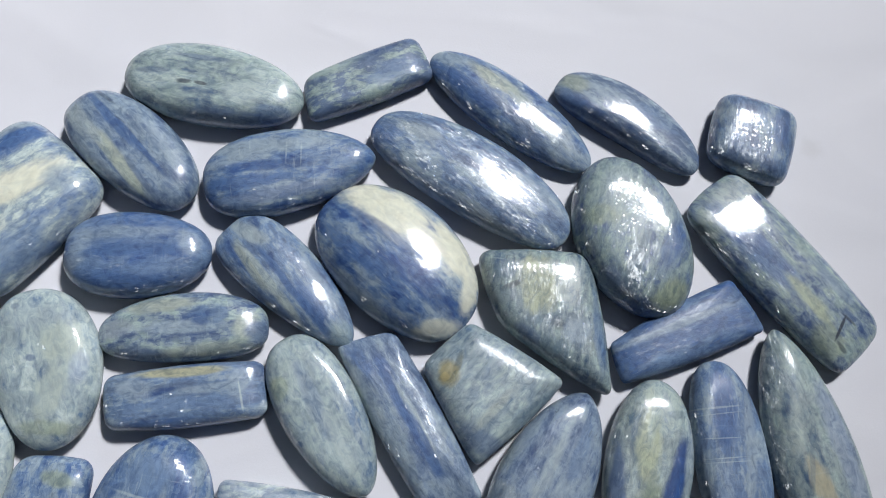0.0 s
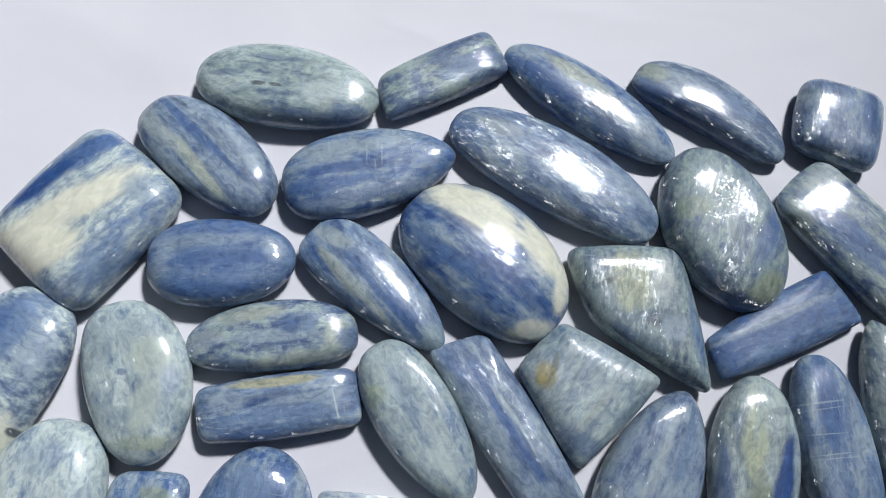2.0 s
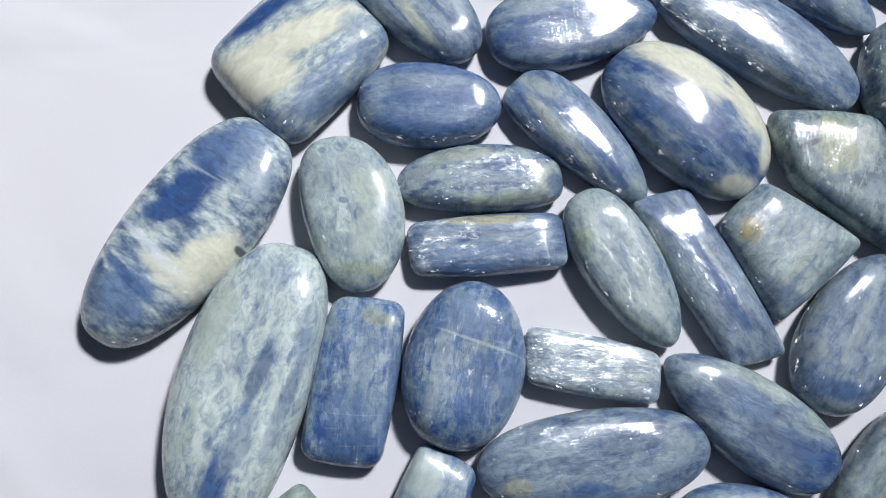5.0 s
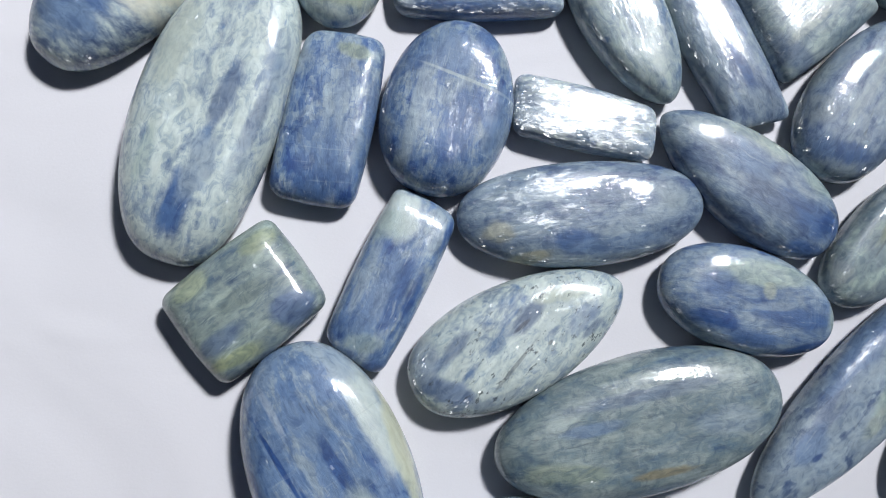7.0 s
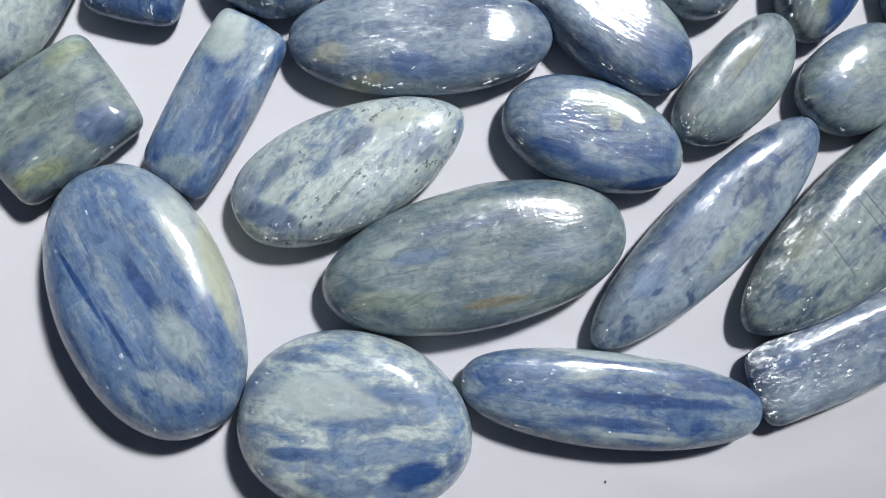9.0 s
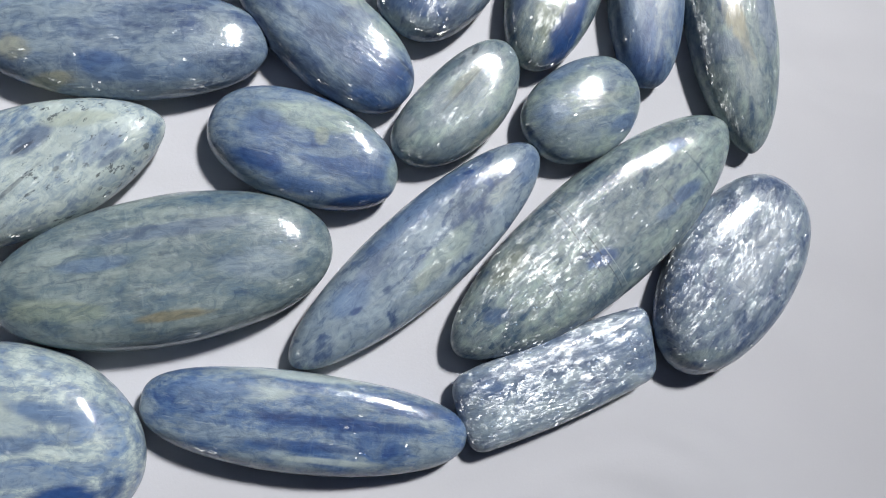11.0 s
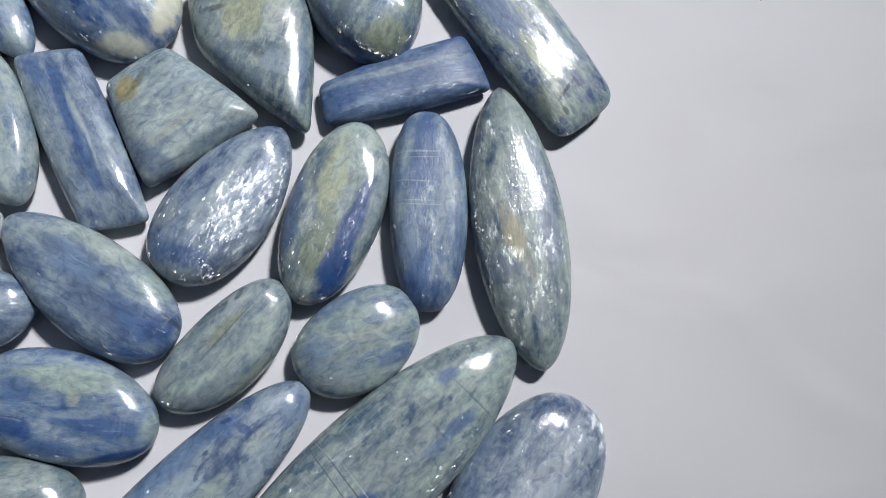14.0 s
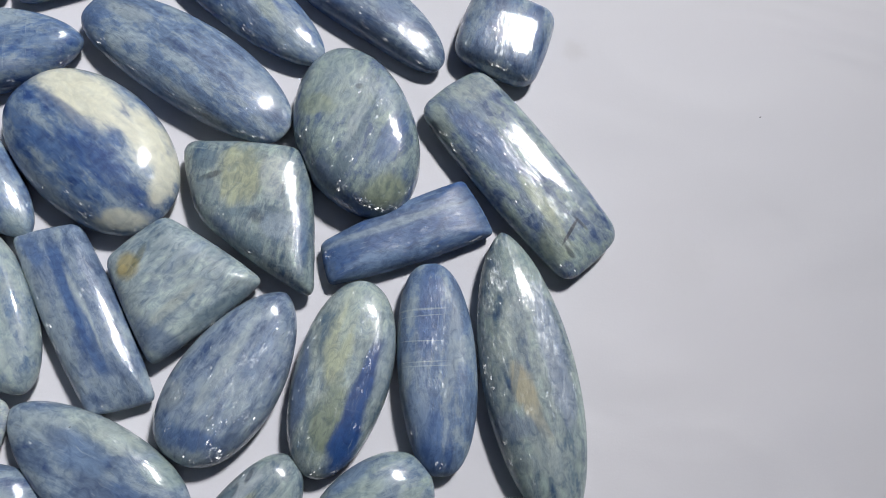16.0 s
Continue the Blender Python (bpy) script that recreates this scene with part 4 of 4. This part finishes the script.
cab("oval_cabochon", 33.8, -25.2, 25.8, 12.9, 50.2, 0.46, 0.44, -1.10, 6.2,
    kyanite((TEAL, (0.26,0.32,0.33), GREEN), fibre=0, zones=[
        (5.3, 2.9, 3.5, 1.8, -15, (0.33,0.38,0.40), 0.88), (4.1, 3.6, 1.3, 0.4, 15, INK, 0.56), (6.9, 3.3, 1.3, 0.4, 15, INK, 0.56),
        (1.7, 4.2, 3.5, 0.7, -10, TEAL, 0.88), (2.1, 1.0, 4.4, 0.9, -0, (0.27,0.30,0.22), 0.75), (4.4, -2.7, 5.4, 1.4, 5, (0.35,0.43,0.40), 0.88),
        (-5.2, -0.2, 3.3, 1.8, -16, TEAL, 0.62), (-6.6, -3.9, 5.0, 1.4, -16, (0.25,0.31,0.32), 0.75), (-9.8, 2.3, 2.1, 2.2, -48, (0.33,0.37,0.38), 0.62),
        (-1.4, -7.0, 5.2, 0.9, -1, (0.29,0.32,0.25), 0.62), (1.5, 0.4, 7.1, 0.2, 3, INK, 0.38)], cloud=0.5, silver=0.06, grain=0.7),
    "pale grey mottled oval stone")
cab("oval_cabochon", -5.0, -54.8, 44.8, 20.6, 15.6, 0.45, 0.49, 0.07, 8.1,
    kyanite((TEAL, (0.19,0.25,0.26), (0.28,0.34,0.33)), fibre=-2, zones=[
        (-0.4, -6.5, 4.9, 0.7, -4, (0.28,0.22,0.1), 0.62), (0.7, 4.6, 12.6, 1.1, -1, SLATE, 0.62), (-8.4, 1.8, 4.9, 0.9, -3, MID, 0.62),
        (11.9, -2.1, 5.1, 2.4, -13, GREY, 0.62), (-13.7, -3.3, 6.4, 1.6, -14, MOSS, 0.38)], scratch=0.3),
    "large grey-green oval stone with an ochre streak")
cab("oval_cabochon", -49.6, -62.6, 38.8, 22.9, -64.4, 0.43, 0.43, -0.40, 8.9,
    kyanite(((0.11, 0.19, 0.33), MID, GREY), fibre=8, zones=[
        (-6.1, 8.2, 9.3, 2.3, 6, (0.48,0.55,0.52), 1), (-0.3, 10.0, 10.0, 1.2, -4, (0.52,0.55,0.42), 1), (-15.4, 6.1, 4.7, 1.9, 17, GREY, 0.88),
        (-17.0, -3.8, 5.3, 1.9, -51, MID, 0.75), (-8.2, -0.8, 4.6, 2.2, 8, MID, 0.75), (-11.4, -4.3, 4.6, 0.6, 8, (0.30,0.37,0.45), 0.88),
        (-3.7, -5.7, 6.8, 0.4, 10, DEEP, 1), (3.6, -3.8, 5.3, 0.4, 10, DEEP, 1), (-0.8, 1.2, 5.4, 1.0, 10, DEEP, 0.88),
        (1.0, -9.9, 6.0, 0.9, 6, BLUE, 0.88), (-1.6, -2.6, 4.6, 0.6, 10, GREY, 0.62), (6.6, 3.1, 4.6, 2.2, 17, (0.33,0.41,0.43), 1),
        (11.6, -0.6, 4.6, 1.5, 46, (0.35,0.42,0.43), 0.75)], cloud=0.3),
    "blue oval stone with a pale cream-green side")
cab("marquise_cabochon", 29.6, -48.9, 49.3, 13.8, 45.8, 0.48, 0.54, -0.49, 6.2,
    kyanite((SLATE, GREY, GREY), fibre=3, zones=[
        (3.5, 4.6, 9.7, 2.1, 2, MID, 1), (12.1, 3.5, 4.1, 1.7, -6, BLUE, 0.75), (12.9, 3.9, 1.3, 0.4, -21, DEEP, 1),
        (13.9, 1.2, 1.2, 0.7, -72, DEEP, 0.75), (14.6, -1.2, 3.3, 1.0, 4, (0.36,0.42,0.42), 0.88), (21.2, -1.3, 3.5, 2.2, 9, MID, 0.75),
        (-6.2, 2.6, 6.9, 1.3, 2, (0.20,0.26,0.36), 0.88), (2.7, -2.6, 6.4, 1.8, 1, GREEN, 0.88), (-2.1, -3.5, 4.6, 1.3, -2, (0.33,0.39,0.36), 0.88),
        (-13.0, 1.4, 3.7, 2.0, -1, MID, 0.88), (-13.4, -0.3, 1.0, 0.4, -12, DEEP, 0.75), (-1.4, 2.4, 4.7, 1.2, 1, GREY, 0.62)], cloud=0.6, silver=0.07),
    "slender blue-grey pointed stone")
cab("oval_cabochon", 54.3, -23.5, 21.7, 15.7, 38.3, 0.45, 0.43, -0.54, 6.7,
    kyanite(((0.20,0.27,0.33), (0.27,0.35,0.38), GREEN), fibre=-16, zones=[
        (0.3, 3.3, 5.5, 1.5, -16, GREEN, 0.75), (0.2, 6.6, 4.6, 1.5, -10, MID, 0.75), (1.9, -0.9, 4.6, 1.1, -21, (0.34,0.40,0.35), 0.75),
        (3.0, -5.9, 3.7, 1.3, -2, BLUE, 0.62), (-6.4, 0.9, 2.6, 2.3, -31, MID, 0.62), (-6.1, -3.5, 4.4, 1.8, -32, (0.30,0.37,0.38), 0.62),
        (-2.7, -1.4, 5.4, 0.7, -16, (0.28,0.34,0.30), 0.62)], mosaic=0.3, cloud=0.4, silver=0.05),
    "small pale blue-green oval stone", power=3.0)
cab("marquise_cabochon", 57.7, -43.1, 60.1, 19.4, 42.7, 0.56, 0.57, -0.66, 7.7,
    kyanite((TEAL, (0.26,0.32,0.33), GREEN), fibre=2, zones=[
        (0.7, -1.8, 7.9, 1.9, 0, (0.30,0.36,0.36), 0.75), (-4.6, -2.9, 3.0, 1.2, -15, BLUE, 1), (-6.3, -0.9, 1.7, 0.4, -10, DEEP, 0.62),
        (17.4, 3.0, 2.0, 1.1, -18, BLUE, 0.88), (14.2, -3.7, 3.7, 1.2, -5, BLUE, 0.75), (9.1, -4.1, 2.7, 0.9, -5, MID, 0.62),
        (0.4, 6.2, 2.6, 0.9, -19, TEAL, 0.88), (-16.5, 4.9, 4.0, 1.8, 12, (0.28,0.31,0.25), 0.75), (-22.7, 0.6, 2.0, 1.3, -40, BLUE, 0.62),
        (-4.2, 0.0, 8.0, 0.13, 88, INK, 0.6), (-5.8, 1.0, 7.0, 0.12, 87, INK, 0.55), (-13.5, 0.8, 5.0, 0.12, 86, INK, 0.45), (-3.2, -2.0, 6.0, 0.1, 88, PALE, 0.5),
        (18.3, -3.0, 5.4, 0.2, -84, TEAL, 0.62)], mosaic=0.35, silver=0.3, scratch=0.7, plane=(0.04, 0.18, 0.98), shine=(-13.0, 1.0, 13.5, 7.5, 4)),
    "large grey-green pointed stone with silvery cleavage and blue streaks")
cab("oval_cabochon", 81.1, -47.8, 37.3, 21.0, -123.3, 0.46, 0.43, -0.29, 8.1,
    kyanite((SLATE, (0.21,0.27,0.35), GREY), fibre=-2, zones=[
        (8.3, -8.0, 8.4, 1.9, 8, BLUE, 0.5), (-2.7, 0.1, 10.2, 2.8, -3, (0.42,0.48,0.54), 1), (-3.2, -10.4, 5.0, 1.5, -2, MID, 0.75),
        (15.3, 1.8, 4.9, 1.0, -48, GREEN, 0.5)], mosaic=0.35, silver=0.26, scratch=0.6, grain=1.3, plane=(-0.12, 0.2, 0.97)),
    "lavender-blue oval stone with broken silvery plates")
block("rectangular_cabochon", [(66.1, -53.8), (68.7, -65.2), (39.3, -78.4), (34.9, -67.3)], 3.1, 5.6,
    kyanite((SLATE, (0.20,0.27,0.36), GREY), fibre=-0, zones=[
        (-8.7, -1.9, 5.6, 1.7, -2, MID, 0.88), (11.2, -2.4, 3.4, 1.6, -21, BLUE, 0.62), (6.3, 3.7, 10.6, 1.6, -1, GREY, 0.62)], silver=0.45, scratch=0.7, grain=1.3, plane=(-0.0, 0.26, 0.97)),
    "silvery blue rectangular stone")
cab("oval_cabochon", 15.8, -73.8, 45.1, 13.8, -4.3, 0.42, 0.38, -0.62, 6.2,
    kyanite((BLUE, MID, GREY), fibre=1, zones=[
        (-7.0, 2.9, 4.6, 0.9, 5, PALE, 0.88), (-1.1, 5.7, 10.3, 0.6, 1, PALE, 0.88), (-13.0, 2.3, 6.0, 1.2, 5, MID, 1),
        (4.1, 0.1, 12.8, 0.9, 1, DEEP, 1), (13.5, 3.2, 7.4, 1.1, -3, DEEP, 0.75), (-10.9, -2.7, 5.3, 1.0, -0, GREY, 0.75),
        (-1.0, -3.4, 9.4, 0.8, 1, DEEP, 0.75), (3.1, -5.0, 7.1, 0.5, 1, PALE, 0.75)], scratch=0.2, silver=0.18),
    "long deep blue oval stone with pale fibres")
cab("oval_cabochon", -21.0, -78.7, 32.2, 25.0, -10.8, 0.51, 0.45, 0.38, 9.5,
    kyanite(((0.19, 0.28, 0.41), GREY, PALE), fibre=10, zones=[
        (-9.9, 7.6, 4.2, 0.7, 8, MID, 0.88), (-5.2, 3.5, 8.4, 2.9, 7, PALE, 0.88), (5.1, 5.7, 5.8, 1.2, 2, MID, 1),
        (8.4, -3.9, 4.9, 1.8, 22, DEEP, 1), (-7.2, -4.2, 3.4, 1.0, 12, BLUE, 0.88), (2.2, -2.3, 7.0, 1.4, 12, MID, 0.75),
        (13.6, -1.4, 1.4, 1.8, 12, DEEP, 0.62), (0.6, -6.9, 6.2, 1.8, 11, MID, 0.75), (1.2, 1.2, 2.8, 1.0, 12, MID, 0.75)], cloud=0.6, grain=0.6),
    "large rounded pale blue stone with dark blue clouds")


# ---- specks of grit on the paper ----
GRIT = plaster("grit", (0.10, 0.10, 0.11))


def speck(x, y, size, turn):
    bm = bmesh.new()
    bmesh.ops.create_icosphere(bm, subdivisions=2, radius=0.5)
    for v in bm.verts:
        k = 1 + 0.35 * noise.noise(v.co * 3 + Vector((x, y, 0)))
        v.co = Vector((v.co.x * 1.4 * k, v.co.y * k, (v.co.z + 0.3) * 0.5)) * size * MM
        v.co.z = max(v.co.z, 0.0)
    ob = new("grit_speck", mesh_of("grit_speck", bm, GRIT, True))
    ob.matrix_world = pose(x * MM, y * MM, 0, 0, 0, turn)
    return tagged(ob, "tiny dark speck of grit on the white paper", "speck", "specks of grit")


speck(131.0, 48.5, 0.28, 20)
speck(15.4, -86.4, 0.36, 70)
